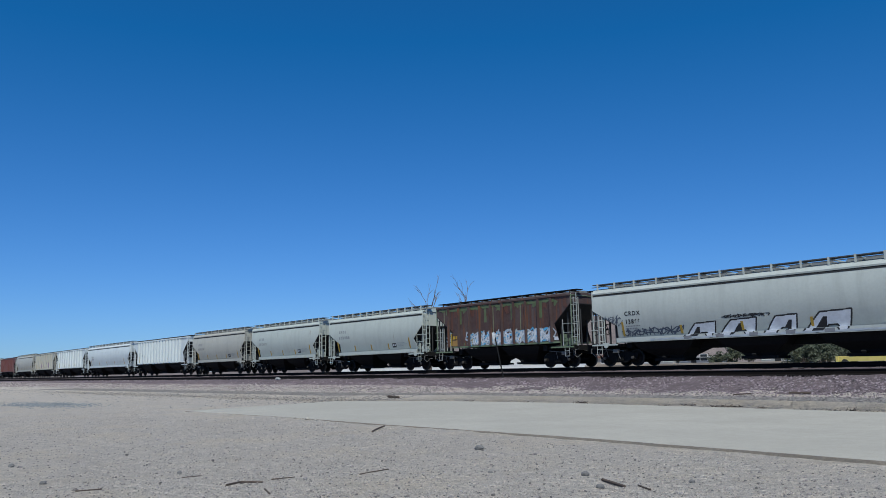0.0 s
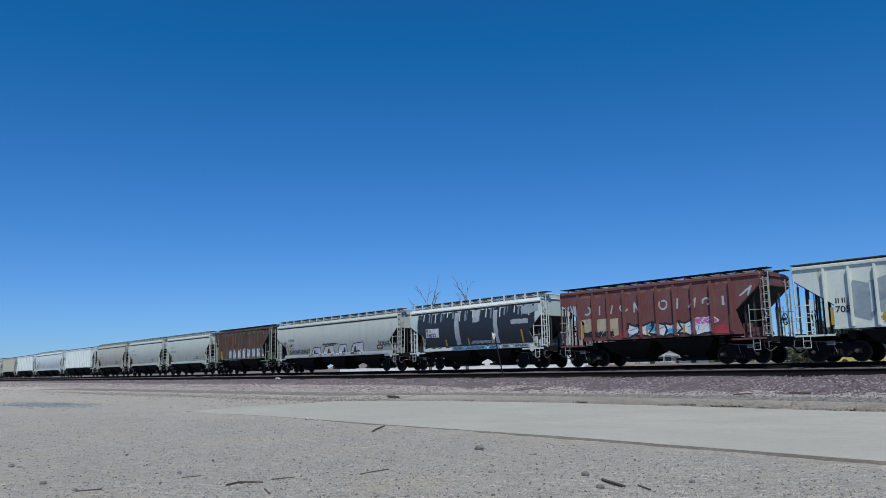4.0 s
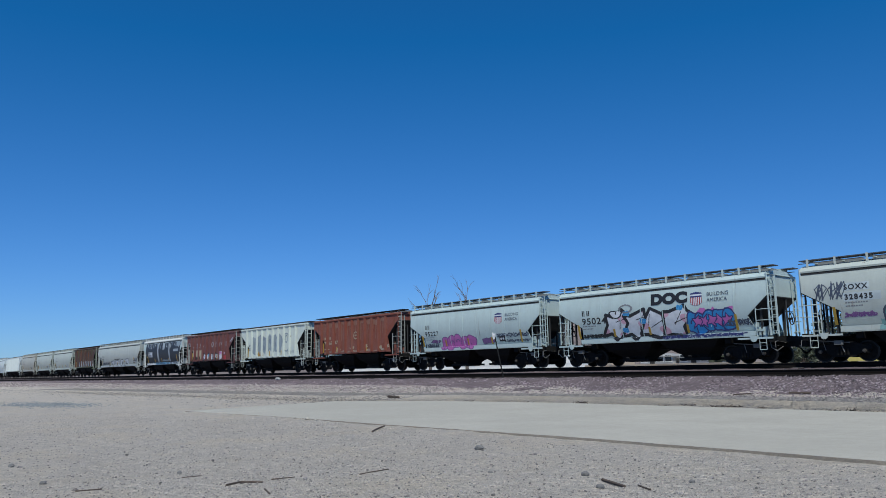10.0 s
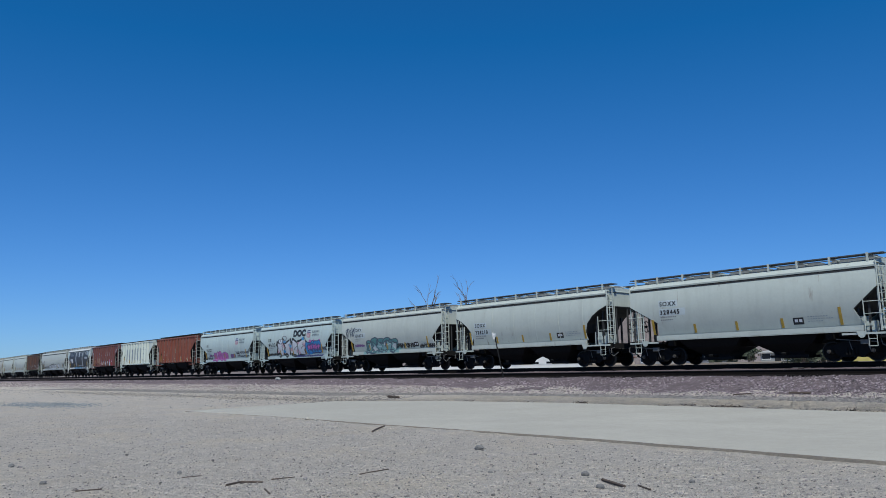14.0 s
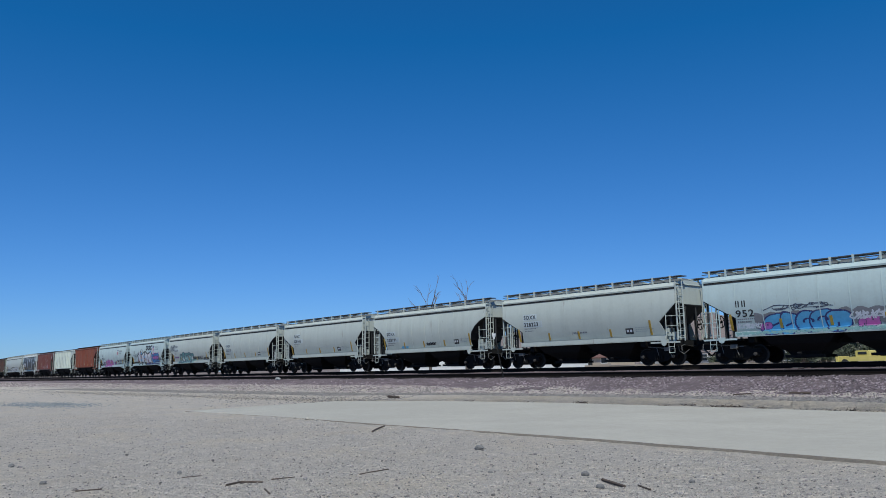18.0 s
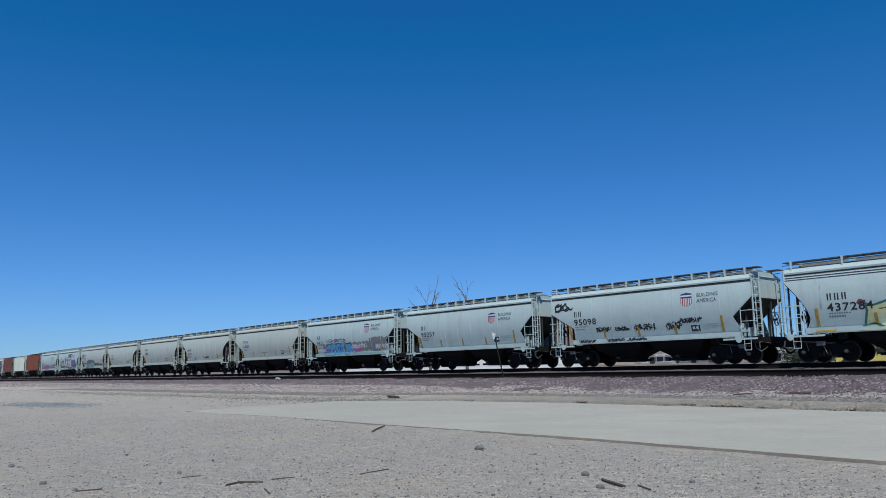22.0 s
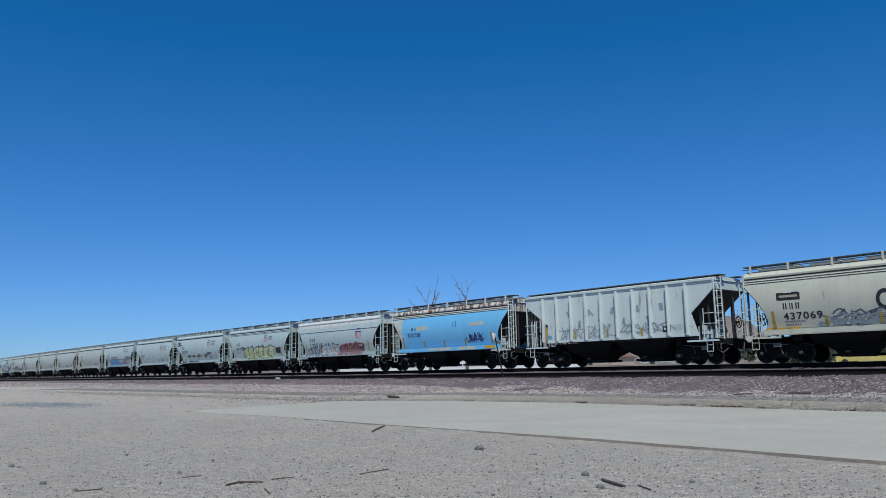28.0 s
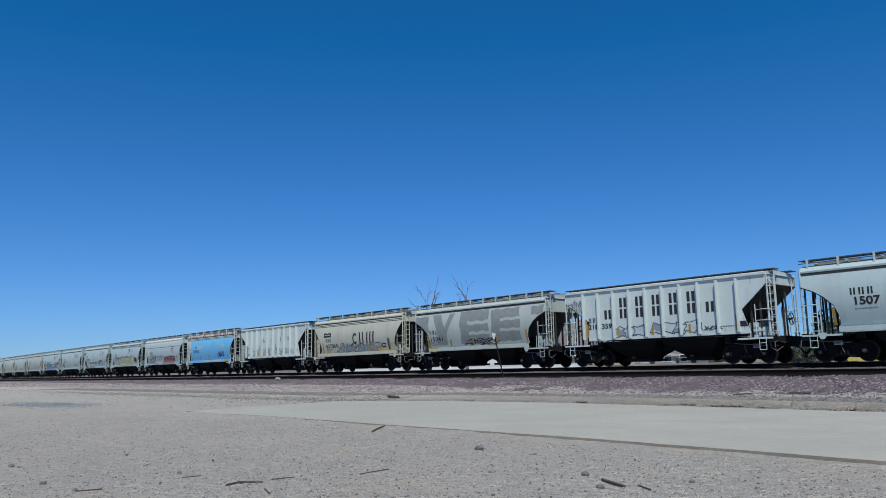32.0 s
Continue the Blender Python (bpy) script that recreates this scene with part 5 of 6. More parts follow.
def art_c12(s):
    marks(s, 0.115, 2.6, 2, "952", 0.28)
    s.patch(0.2, 0.86, 1.5, 2.3, "grey", 0.07, 3, "grey_overpaint")
    s.patch(0.74, 0.99, 1.55, 2.55, "grey", 0.07, 5, "grey_overpaint")
    s.bubble(121, 0.25, 0.54, 1.28, 2.25, 5, "skyblue", "navy", 0.06)
    s.bubble(122, 0.22, 0.26, 1.45, 1.85, 2, "pink", "navy", 0.02)
    s.bubble(123, 0.57, 0.63, 1.4, 1.9, 2, "pink", "ink", 0.02)
    s.scrawl(124, 0.27, 0.48, 2.3, 2.6, 3, "ink", 0.018, True)
    s.scrawl(125, 0.55, 0.7, 1.75, 2.1, 5, "white", 0.03)
    s.scrawl(126, 0.8, 0.95, 1.65, 2.0, 8, "white", 0.022)
    s.scrawl(127, 0.1, 0.9, 1.3, 1.45, 30, "mint", 0.02)
    s.scrawl(128, 0.12, 0.22, 1.6, 1.85, 5, "white", 0.02)
    slogan(s, 0.72, 2.9)


def art_c13(s):
    marks(s, 0.12, 2.7, 2, "95257", 0.26)
    slogan(s, 0.72, 2.8)
    data_box(s, 0.72, 1.66)


def art_c14(s):
    marks(s, 0.12, 2.75, 2, "95098", 0.28)
    slogan(s, 0.722, 2.85)
    s.scrawl(141, 0.02, 0.11, 3.1, 3.6, 2, "black", 0.045, True)
    for k, (a, b, za, zb) in enumerate(((0.254, 0.325, 1.85, 2.1), (0.36, 0.427, 1.85, 2.08), (0.46, 0.563, 1.8, 2.15), (0.617, 0.683, 1.75, 2.15), (0.68, 0.778, 2.05, 2.3))):
        s.scrawl(142 + 10 * k, a, b, za, zb, 3, "black", 0.024, k % 2 == 1)
    for k, u in enumerate((0.163, 0.32, 0.43)):
        s.scrawl(245 + k, u, u + 0.09, 1.3, 1.46, 5, "black", 0.018)
    data_box(s, 0.73, 1.62)


def art_c15(s):
    marks(s, 0.13, 2.6, 3, "437284", 0.28)
    s.wild(151, 0.28, 0.77, 1.3, 2.5, 6, "cream", "greenink", 0.06, 0.12, "greenink", "palegreen", 0.66)
    for i, u in enumerate((0.25, 0.41, 0.52, 0.58)):
        s.bubble(152 + i, u, u + 0.02, 2.35, 2.55, 1, "maroon", "ink", 0.02)
    s.patch(0.25, 0.8, 1.26, 1.42, "palegreen", 0.05, 10)
    s.patch(0.43, 0.48, 1.27, 1.37, "yellow", 0.01, 9)
    s.patch(0.1, 0.17, 1.27, 1.36, "yellow", 0.01, 11)
    s.scrawl(156, 0.79, 0.87, 1.75, 2.3, 5, "black", 0.03)
    slogan(s, 0.635, 2.8, 0.6, 0.13)


def art_c16(s):
    marks(s, 0.145, 2.45, 3, "175518", 0.3)
    s.wild(161, 0.13, 0.32, 1.3, 2.05, 4, "patch", "ink", 0.035, 0.3, "silver", "silver", 0.5)
    s.wild(162, 0.31, 0.5, 1.3, 2.3, 3, "", "ink", 0.05, 0.4, "", "", 0.5)
    s.wild(165, 0.32, 0.49, 1.35, 2.15, 3, "chalk", "silver", 0.04, 0.4, "ink", "", 0.6)
    s.bubble(163, 0.54, 0.8, 1.5, 2.15, 5, "maroon", "faded_red", 0.05)
    s.patch(0.52, 0.82, 1.27, 1.75, "faded_red", 0.08, 3, "faded_tag")
    s.patch(0.0, 1.0, 3.6, 3.85, "chalk", 0.004, 5, "white_band")
    s.patch(0.2, 0.62, 3.45, 3.6, "bone", 0.03, 6, "faded_paint")
    s.patch(0.02, 0.98, 3.2, 3.25, "ink", 0.0, 7, "seam_line")
    s.shield(0.765, 2.5, 0.75)
    data_box(s, 0.76, 1.8)


def art_c17(s):
    s.patch(0.0, 1.0, 3.62, 3.86, "bone", 0.01, 1, "white_band")
    s.patch(0.0, 0.1, 1.5, 3.6, "bone", 0.05, 2, "faded_paint")
    s.bars(0.19, 2.7, 2, 0.22, 0.2, 0.1)
    s.words("705738", 0.15, 2.28, 0.28, spray("navy"), 0.007, "number_digit", 1.15, 1.08)
    s.patch(0.235, 0.35, 2.7, 3.0, "bone", 0.02, 4)
    for du in (0.565, 0.585):
        s.patch(du, du + 0.006, 2.75, 3.15, "navy", 0.01, 14)
    s.patch(0.7, 0.82, 2.75, 3.0, "bone", 0.03, 5)
    s.patch(0.35, 0.55, 1.26, 1.48, "bone", 0.03, 6)
    s.patch(0.6, 0.75, 1.26, 1.48, "bone", 0.02, 7)
    s.patch(0.82, 0.9, 1.26, 1.48, "yellow", 0.02, 8)
    s.scrawl(171, 0.68, 0.8, 1.7, 2.3, 3, "navy", 0.035)
    s.patch(0.9, 0.99, 1.5, 1.8, "ochre", 0.04, 9)


def art_c18(s):
    for i in range(9):
        s.piece(180 + i, 0.24 + 0.062 * i, 0.285 + 0.062 * i, 2.75 - 0.6 * (i % 2), 3.15 - 0.6 * (i % 2), 1, "fadegrey", "silver", 0.05, 0.01, lean=0)
    s.patch(0.1, 0.16, 1.6, 1.9, "skyblue", 0.06, 4, "faded_tag")
    s.scrawl(190, 0.55, 0.8, 1.6, 2.2, 4, "fadegrey", 0.03, True)
    s.scrawl(191, 0.2, 0.5, 1.5, 2.3, 4, "fadegrey", 0.025)
    data_box(s, 0.76, 1.65)


def art_c19(s):
    marks(s, 0.13, 2.35, 3, "437069", 0.26)
    s.patch(0.125, 0.215, 2.75, 3.1, "black", 0.02, 2, "emblem_panel")
    s.patch(0.135, 0.205, 2.88, 2.98, "tan", 0.0, 3, "emblem_panel")
    # the large owner's mark: an open ring and two sets of slanted bars
    cx, cz = s.x(0.5), 2.5
    s.lay("owner_mark", lambda X, Z: (np.abs(np.hypot((X - cx) / 0.8, Z - cz) - 0.34) < 0.085) & (X < cx + 0.18), 0.45, 0.55, 2.0, 3.0, "black")
    for u, bars_n, tilt in ((0.555, 2, 0.0), (0.63, 3, 0.12)):
        for k in range(bars_n):
            xa = s.x(u) + k * 0.4
            s.lay("owner_mark", lambda X, Z: np.abs(X - xa - tilt * (Z - 2.1)) < 0.08, u - 0.02, u + 0.16, 2.1, 2.95, "black")
    s.scrawl(197, 0.3, 0.76, 1.45, 2.25, 6, "ink", 0.026, True)
    s.scrawl(199, 0.3, 0.7, 1.5, 2.1, 5, "fadegrey", 0.03, True)
    s.patch(0.26, 0.76, 1.5, 1.85, "fadegrey", 0.12, 4, "faded_tag")
    s.scrawl(196, 0.62, 0.78, 1.5, 1.95, 5, "tan", 0.025, True)
    s.patch(0.0, 0.2, 1.48, 1.56, "yellow", 0.01, 7)
    s.patch(0.75, 0.87, 1.48, 1.58, "yellow", 0.01, 8)
    s.patch(0.85, 0.865, 1.55, 2.4, "black", 0.01, 9)
    s.patch(0.055, 0.07, 1.55, 2.2, "black", 0.01, 10)
    data_box(s, 0.79, 1.72)


def art_c20(s):
    xy, z0, z1 = s.x(0.235), 1.62, 3.68

    def first(X, Z):
        arm = 0.5 + 0.62 * np.clip((Z - 2.45) / 1.2, 0, 1)
        return (Z > z0) & (Z < z1) & (np.abs(X - xy - 0.12 * (Z - 2.4)) < arm) & ~((Z > 2.75) & (np.abs(X - xy - 0.2 - 0.1 * (Z - 2.4)) < 0.5 * (Z - 2.75)))
    s.lay("roller_letter", first, 0.12, 0.38, z0, z1, "midgrey", "roller-painted grey block letter")
    for u0, u1 in ((0.384, 0.606), (0.629, 0.83)):
        a, b = s.x(u0), s.x(u1)

        def next_one(X, Z):
            wob = 0.05 * np.sin(Z * 5.0 + u0 * 40) + 0.03 * np.sin(X * 7.0)
            slit = (X > a + 0.75 + wob) & ((np.abs(Z - 2.98 - wob) < 0.1) | (np.abs(Z - 2.32 + wob) < 0.1))
            return (X > a + wob) & (X < b + wob) & (Z > z0 + wob) & (Z < z1 + wob) & ~slit
        s.lay("roller_letter", next_one, u0 - 0.01, u1 + 0.01, z0, z1 + 0.1, "midgrey", "roller-painted grey block letter")
    s.patch(0.0, 0.12, 2.5, 3.65, "midgrey", 0.05, 3)
    s.patch(0.905, 0.995, 3.1, 3.7, "midgrey", 0.05, 4)
    marks(s, 0.11, 2.35, 3, "15041", 0.26)
    s.scrawl(201, 0.43, 0.64, 1.5, 1.95, 3, "black", 0.03, True)
    s.patch(0.1, 0.2, 1.4, 1.47, "yellow", 0.0, 4)
    s.patch(0.87, 0.93, 1.4, 1.47, "yellow", 0.0, 5)
    s.patch(0.6, 0.66, 1.4, 1.47, "yellow", 0.0, 6)


def art_c21(s):
    step = 0.77 / 9
    for i in range(5):
        s.bars(0.11 + step * (2.5 + i) - 0.012, 3.08, 1, 0.5, 0.5, 0.1, "ink_letters", 0.8)
    for i in range(7):
        s.bars(0.11 + step * (1.5 + i) - 0.012, 2.5, 1, 0.5, 0.5, 0.1, "ink_letters", 0.8)
    s.bars(0.135, 2.35, 2, 0.26, 0.2, 0.08)
    s.words("218", 0.132, 2.02, 0.26, INK, 0.008, "number_digit", 1.25)
    s.words("359", 0.208, 2.02, 0.26, INK, 0.008, "number_digit", 1.25)
    s.scrawl(211, 0.01, 0.1, 2.9, 3.7, 4, "ink", 0.012, True)
    s.wild(214, 0.28, 0.44, 1.5, 2.1, 3, "plate", "ink", 0.03, 0.1, "", "fadegrey", 0.6)
    s.wild(215, 0.48, 0.7, 1.5, 2.15, 4, "plate", "ink", 0.03, 0.1, "", "fadegrey", 0.6)
    s.scrawl(213, 0.72, 0.8, 1.6, 1.85, 3, "ink", 0.016)
    s.patch(0.87, 0.93, 1.72, 1.98, "black", 0.0, 1, "data_panel")
    s.bars(0.77, 1.75, 9, 0.04, 0.09, 0.03, "grey")


def art_c22(s):
    s.bars(0.17, 2.75, 3, 0.3, 0.26, 0.08)
    s.words("1507", 0.175, 2.35, 0.32, INK, 0.014, "number_digit", 1.2)
    s.bars(0.18, 2.15, 9, 0.05, 0.07, 0.03, "grey")


def art_faint(s):
    s.bars(0.12, 2.6, 4, 0.2, 0.17, 0.07, "grey")
    s.bars(0.12, 2.3, 5, 0.2, 0.17, 0.07, "grey")


def art_far_tag(s):
    s.piece(7, 0.3, 0.8, 1.6, 2.8, 4, "purple", "ink", 0.12, 0.05)


# gaps between the cars (metres along the track at 15 s), then the make of each car in order
ENDS = [-343.9, -330.6, -310.6, -292.2, -274.7, -255.6, -234.5, -215.4, -201.4, -187.8, -174.3, -161.1, -141.8, -128.0, -114.65, -101.13, -88.13, -74.46, -60.7, -47.1,
        -33.44, -19.88, -6.29, 7.31, 21.0, 34.53, 48.16, 61.8, 75.26, 88.5, 102.2, 115.65, 129.24, 142.53, 156.0]
GREY_LABEL = "pale grey round-sided covered hopper car with dark slope sheets"
TAGGED = "pale grey round-sided covered hopper car with "
MAKES = [
    ("round", GREY, "grey covered hopper car far down the track", art_faint, {}),
    ("ribbed", DARKRED, "dark red ribbed covered hopper car, far down the track", None, {}),
    ("round", TANGREY, "dull warm grey covered hopper car", art_faint, {}),
    ("ribbed", TANGREY, "dull grey ribbed hopper car with a purple tag", art_far_tag, {}),
    ("ribbed", WHITE, "clean white ribbed covered hopper car", None, {}),
    ("round", WHITE, "bright white round-sided covered hopper car", art_faint, {"bays": 3}),
    ("ribbed", WHITE, "white ribbed covered hopper car with grey letter bars", art_faint, {"bays": 3, "ribs": 15}),
    ("round", TANGREY, "warm grey round-sided covered hopper car", plain_grey, {}),
    ("round", GREY, GREY_LABEL, plain_grey, {}),
    ("round", GREY, GREY_LABEL, plain_grey, {}),
    ("ribbed", RUSTGREEN, "rust-streaked green ribbed hopper car with white graffiti", art_green, {"board": RUSTBOARD, "trim": GREENSILL, "dark_top": True}),
    ("round", LONGGREY, "long silvery white hopper car with outlined graffiti", art_c0, {"bays": 3, "brackets": 15}),
    ("round", COOL, "grey hopper car overpainted with large black patches", art_c1, {"sill": CHALKTOP, "trim": CHALKTOP, "roof": CHALKTOP}),
    ("ribbed", DARKRED, "dark red ribbed hopper car with silver graffiti", art_c2, {"board": RUSTBOARD, "dark_top": True}),
    ("ribbed", OFFWHITE, "chalky white ribbed hopper car with faded blue-grey graffiti", art_c3, {"board": RUSTBOARD}),
    ("ribbed", BROWN, "red-brown ribbed covered hopper car with pale markings", art_c4, {"board": RUSTBOARD, "dark_top": True, "ribs": 11}),
    ("round", COOL, TAGGED + "pink graffiti", art_c5, {"seams": 8}),
    ("round", COOL, TAGGED + "white and black graffiti", art_c6, {"seams": 8}),
    ("round", GREY, TAGGED + "green graffiti", art_c7, {"brackets": 10}),
    ("flow", GREY, "pale grey hopper car with visible weld seams", art_c8, {"seams": 6, "brackets": 8}),
    ("round", GREY, GREY_LABEL, art_c9, {"brackets": 9}),
    ("flow", GREY, "pale grey hopper car with a small black tag", art_c10, {"seams": 7, "brackets": 8}),
    ("round", GREY, GREY_LABEL, art_c11, {"brackets": 11}),
    ("round", COOL, TAGGED + "blue graffiti", art_c12, {"seams": 8}),
    ("round", COOL, "cool grey round-sided covered hopper car with shield emblem", art_c13, {"seams": 8}),
    ("round", COOL, TAGGED + "black scrawls", art_c14, {"seams": 8}),
    ("curve", COOL, "cool grey hopper car with yellow graffiti and yellow sill", art_c15, {"brackets": 6}),
    ("curve", COOL, "dusty grey hopper car with red and silver graffiti", art_c16, {"brackets": 8, "eave": False, "roof": CHALKTOP}),
    ("curve", BLUE, "sky blue hopper car with a rusty white top", art_c17, {"trim": OFFWHITE, "roof": RUSTROOF, "sill": BLUE, "brackets": 7, "board": RUSTBOARD}),
    ("ribbed", SILVER, "silvery white ribbed hopper car with faded letters", art_c18, {}),
    ("curve", TAN, "tan hopper car with large dark letter bars", art_c19, {"brackets": 7}),
    ("flow", GREY, "pale grey hopper car rolled over with grey block letters", art_c20, {"brackets": 10}),
    ("ribbed", SILVER, "white ribbed hopper car with rows of black letter bars", art_c21, {}),
    ("flow", COOL, "pale cool grey covered hopper car, clean sided", art_c22, {"brackets": 9}),
]


def track_y(x):
    """The tracks bend gently away to the far left."""
    return TRAIN_Y + bend(x)


TRAIN = []
for (a, b), (kind, mat, label, art, extra) in zip(zip(ENDS, ENDS[1:]), MAKES):
    spec = {"S": (a + b) / 2, "L": b - a, "kind": kind, "mat": mat, "label": label, "board": BOARD, "post": DARKPOST}
    if art:
        spec["art"] = art
    spec.update(extra)
    TRAIN.append((hopper_car(spec), spec["S"]))


# ---- what stands behind the tracks ----
LEAF = plain("dusty_green_leaves", (0.085, 0.1, 0.06), 0.7, 0, 2.0, 0.5)
BARK = plain("grey_bark", (0.12, 0.1, 0.085), 0.9)
DRYTWIG = plain("dry_pale_twigs", (0.16, 0.12, 0.09), 0.9)
STUCCO = plain("tan_stucco", (0.4, 0.33, 0.26), 0.9, 0, 0.6, 0.15)
PALEWALL = plain("pale_grey_wall", (0.36, 0.36, 0.35), 0.85, 0, 0.6, 0.25)
WHITEWALL = plain("whitewashed_wall", (0.7, 0.69, 0.66), 0.85, 0, 0.6, 0.1)
REDROOF = plain("brown_red_shingles", (0.17, 0.085, 0.065), 0.9, 0, 3.0, 0.3)
GREYROOF = plain("grey_shingles", (0.3, 0.29, 0.28), 0.9, 0, 3.0, 0.3)
GLASS = plain("dark_window_glass", (0.03, 0.035, 0.04), 0.15)
MACHINE = plain("yellow_machine_paint", (0.6, 0.5, 0.15), 0.5, 0, 1.0, 0.25)
RUBBER = plain("black_rubber", (0.02, 0.02, 0.02), 0.9)


def house(name, label, x, y, w, d, h, roof_h, wall_mat, roof_mat, rot=0.0, wins=3):
    z = ground_z(x, y)
    ho = thing(name, label, "house", "houses behind the tracks", (x, y, z), rot)
    put("wall", Geo().box(-w / 2, w / 2, -d / 2, d / 2, -0.3, h).mesh("wall", wall_mat), ho)
    e = 0.35
    pts = [(-w / 2 - e, -d / 2 - e, h), (w / 2 + e, -d / 2 - e, h), (w / 2 + e, d / 2 + e, h), (-w / 2 - e, d / 2 + e, h),
           (-w / 2 + d * 0.35, 0, h + roof_h), (w / 2 - d * 0.35, 0, h + roof_h)]
    low = [(p[0], p[1], h - 0.12) for p in pts[:4]]
    put("roof", Geo().add(pts + low, [(0, 1, 5, 4), (1, 2, 5), (2, 3, 4, 5), (3, 0, 4), (0, 6, 7, 1), (1, 7, 8, 2), (2, 8, 9, 3), (3, 9, 6, 0), (6, 9, 8, 7)]).mesh("roof", roof_mat), ho)
    for i in range(wins):
        wx = -w / 2 + w * (i + 0.5) / wins
        if i == 1:
            put("door", Geo().box(wx - 0.45, wx + 0.45, -d / 2 - 0.05, -d / 2 + 0.02, 0, 2.05).mesh("door", RUBBER), ho)
            continue
        wi = put("window", Geo().box(wx - 0.6, wx + 0.6, -d / 2 - 0.03, -d / 2 + 0.02, 1.0, 2.0).mesh("window", GLASS), ho)
        put("window_frame", Geo().box(wx - 0.68, wx + 0.68, -d / 2 - 0.05, -d / 2 - 0.004, 0.9, 1.0).box(wx - 0.68, wx + 0.68, -d / 2 - 0.05, -d / 2 - 0.004, 2.0, 2.08)
            .box(wx - 0.68, wx - 0.6, -d / 2 - 0.05, -d / 2 - 0.004, 1.0, 2.0).box(wx + 0.6, wx + 0.68, -d / 2 - 0.05, -d / 2 - 0.004, 1.0, 2.0).mesh("window_frame", WHITEWALL), wi)
    return ho


def bush(name, label, x, y, h, w, seed):
    r = np.random.default_rng(seed)
    z = ground_z(x, y)
    t = thing(name, label, "tree", "green trees behind the tracks", (x, y, z))
    g = Geo()
    tips = []
    for k in range(5):
        a = r.uniform(0, 6.28)
        p = (0.1 * math.cos(a), 0.1 * math.sin(a), 0)
        q = (w * 0.25 * math.cos(a), w * 0.25 * math.sin(a), h * r.uniform(0.4, 0.6))
        g.rod(p, q, 0.09, 0.05)
        tips.append(q)
    put("trunk", g.mesh("trunk", BARK), t)
    vs, fs = [], []
    cl = [(r.normal(0, w * 0.24), r.normal(0, w * 0.24), h * r.uniform(0.3, 0.93), r.uniform(0.3, 0.6)) for _ in range(int(26 * w / 3))]
    n = 0
    for cx, cy, cz, cr in cl:
        for _ in range(70):
            d = r.normal(0, 1, 3)
            d = d / np.linalg.norm(d) * cr * r.uniform(0.4, 1.0) * 1.5
            c = np.array((cx, cy, cz)) + d * (1, 1, 0.7)
            u, v = r.normal(0, 1, 3), r.normal(0, 1, 3)
            u, v = u / np.linalg.norm(u) * 0.17, v / np.linalg.norm(v) * 0.09
            vs += [c - u, c + v, c + u, c - v]
            fs.append((n, n + 1, n + 2, n + 3))
            n += 4
    me = bpy.data.meshes.new("crown")
    me.from_pydata([tuple(p) for p in vs], [], fs)
    me.materials.append(LEAF)
    put("crown", me, t)


def bare_tree(x, y, top, seed, spread):
    """A dead tree: tapered trunk, a few steep limbs, fine twigs."""
    r = random.Random(seed)
    t = thing("bare_tree", "leafless dry tree with thin forked branches", "tree", "bare trees behind the tracks", (x, y, ground_z(x, y)))
    top -= ground_z(x, y)
    put("trunk", Geo().rod((0, 0, -0.3), (0.1, 0, top * 0.4), 0.24, 0.15, 8).rod((0.1, 0, top * 0.4), (0, 0.1, top * 0.62), 0.15, 0.1, 8).mesh("trunk", BARK), t)

    def grow(g, p, d, length, rad, depth):
        q = p + d * length
        mid = p + d * length * 0.5 + Vector((r.uniform(-1, 1), 0, 0)) * length * 0.06
        g.rod(p, mid, rad, rad * 0.8, 5)
        g.rod(mid, q, rad * 0.8, rad * 0.55, 5)
        if depth >= 3:
            return
        for k in range(2):
            nd = (d + Vector((r.uniform(-1, 1), r.uniform(-1, 1), r.uniform(-0.2, 0.3))) * 0.55).normalized()
            grow(g, p + d * length * r.uniform(0.45, 1.0), nd, length * r.uniform(0.5, 0.75), rad * 0.6, depth + 1)
    for k in range(4):
        g = Geo()
        d = Vector((spread * (k - 1.5) / 1.5 + r.uniform(-0.05, 0.05), r.uniform(-0.3, 0.3), 1)).normalized()
        grow(g, Vector((0, 0, top * (0.5 + 0.04 * k))), d, top * (0.42 if k in (1, 3) else 0.34) * 0.62, 0.07, 0)
        put("branch", g.mesh("branch", DRYTWIG), t)


def yellow_machine(x, y):
    z = ground_z(x, y)
    m = thing("maintenance_machine", "yellow low flatbed track machine with a small cab", "machine", "", (x, y, z))
    put("deck", Geo().box(-1.9, 3.4, -1.1, 1.1, 0.4, 0.78).box(-2.0, -1.8, -1.2, 1.2, 0.35, 0.85).mesh("deck", MACHINE), m)
    cab = put("cab", Geo().prism([(-0.5, 0.78), (0.6, 0.78), (0.6, 1.22), (0.5, 1.3), (-0.4, 1.3), (-0.5, 1.22)], -0.8, 0.8).mesh("cab", MACHINE), m)
    put("cab_window", Geo().box(-0.3, 0.4, -0.83, -0.78, 0.95, 1.18).mesh("cab_window", GLASS), cab)
    put("engine_box", Geo().box(1.2, 2.2, -0.7, 0.7, 0.78, 0.95).mesh("engine_box", MACHINE), m)
    for wx in (-1.3, 2.4):
        for wy in (-1.0, 1.0):
            put("wheel", Geo().lathe([(0.0, -0.12), (0.2, -0.12), (0.3, -0.1), (0.33, 0.0), (0.3, 0.1), (0.2, 0.12), (0.0, 0.12)], 16).mesh("wheel", RUBBER), m, (wx, wy, 0.3))


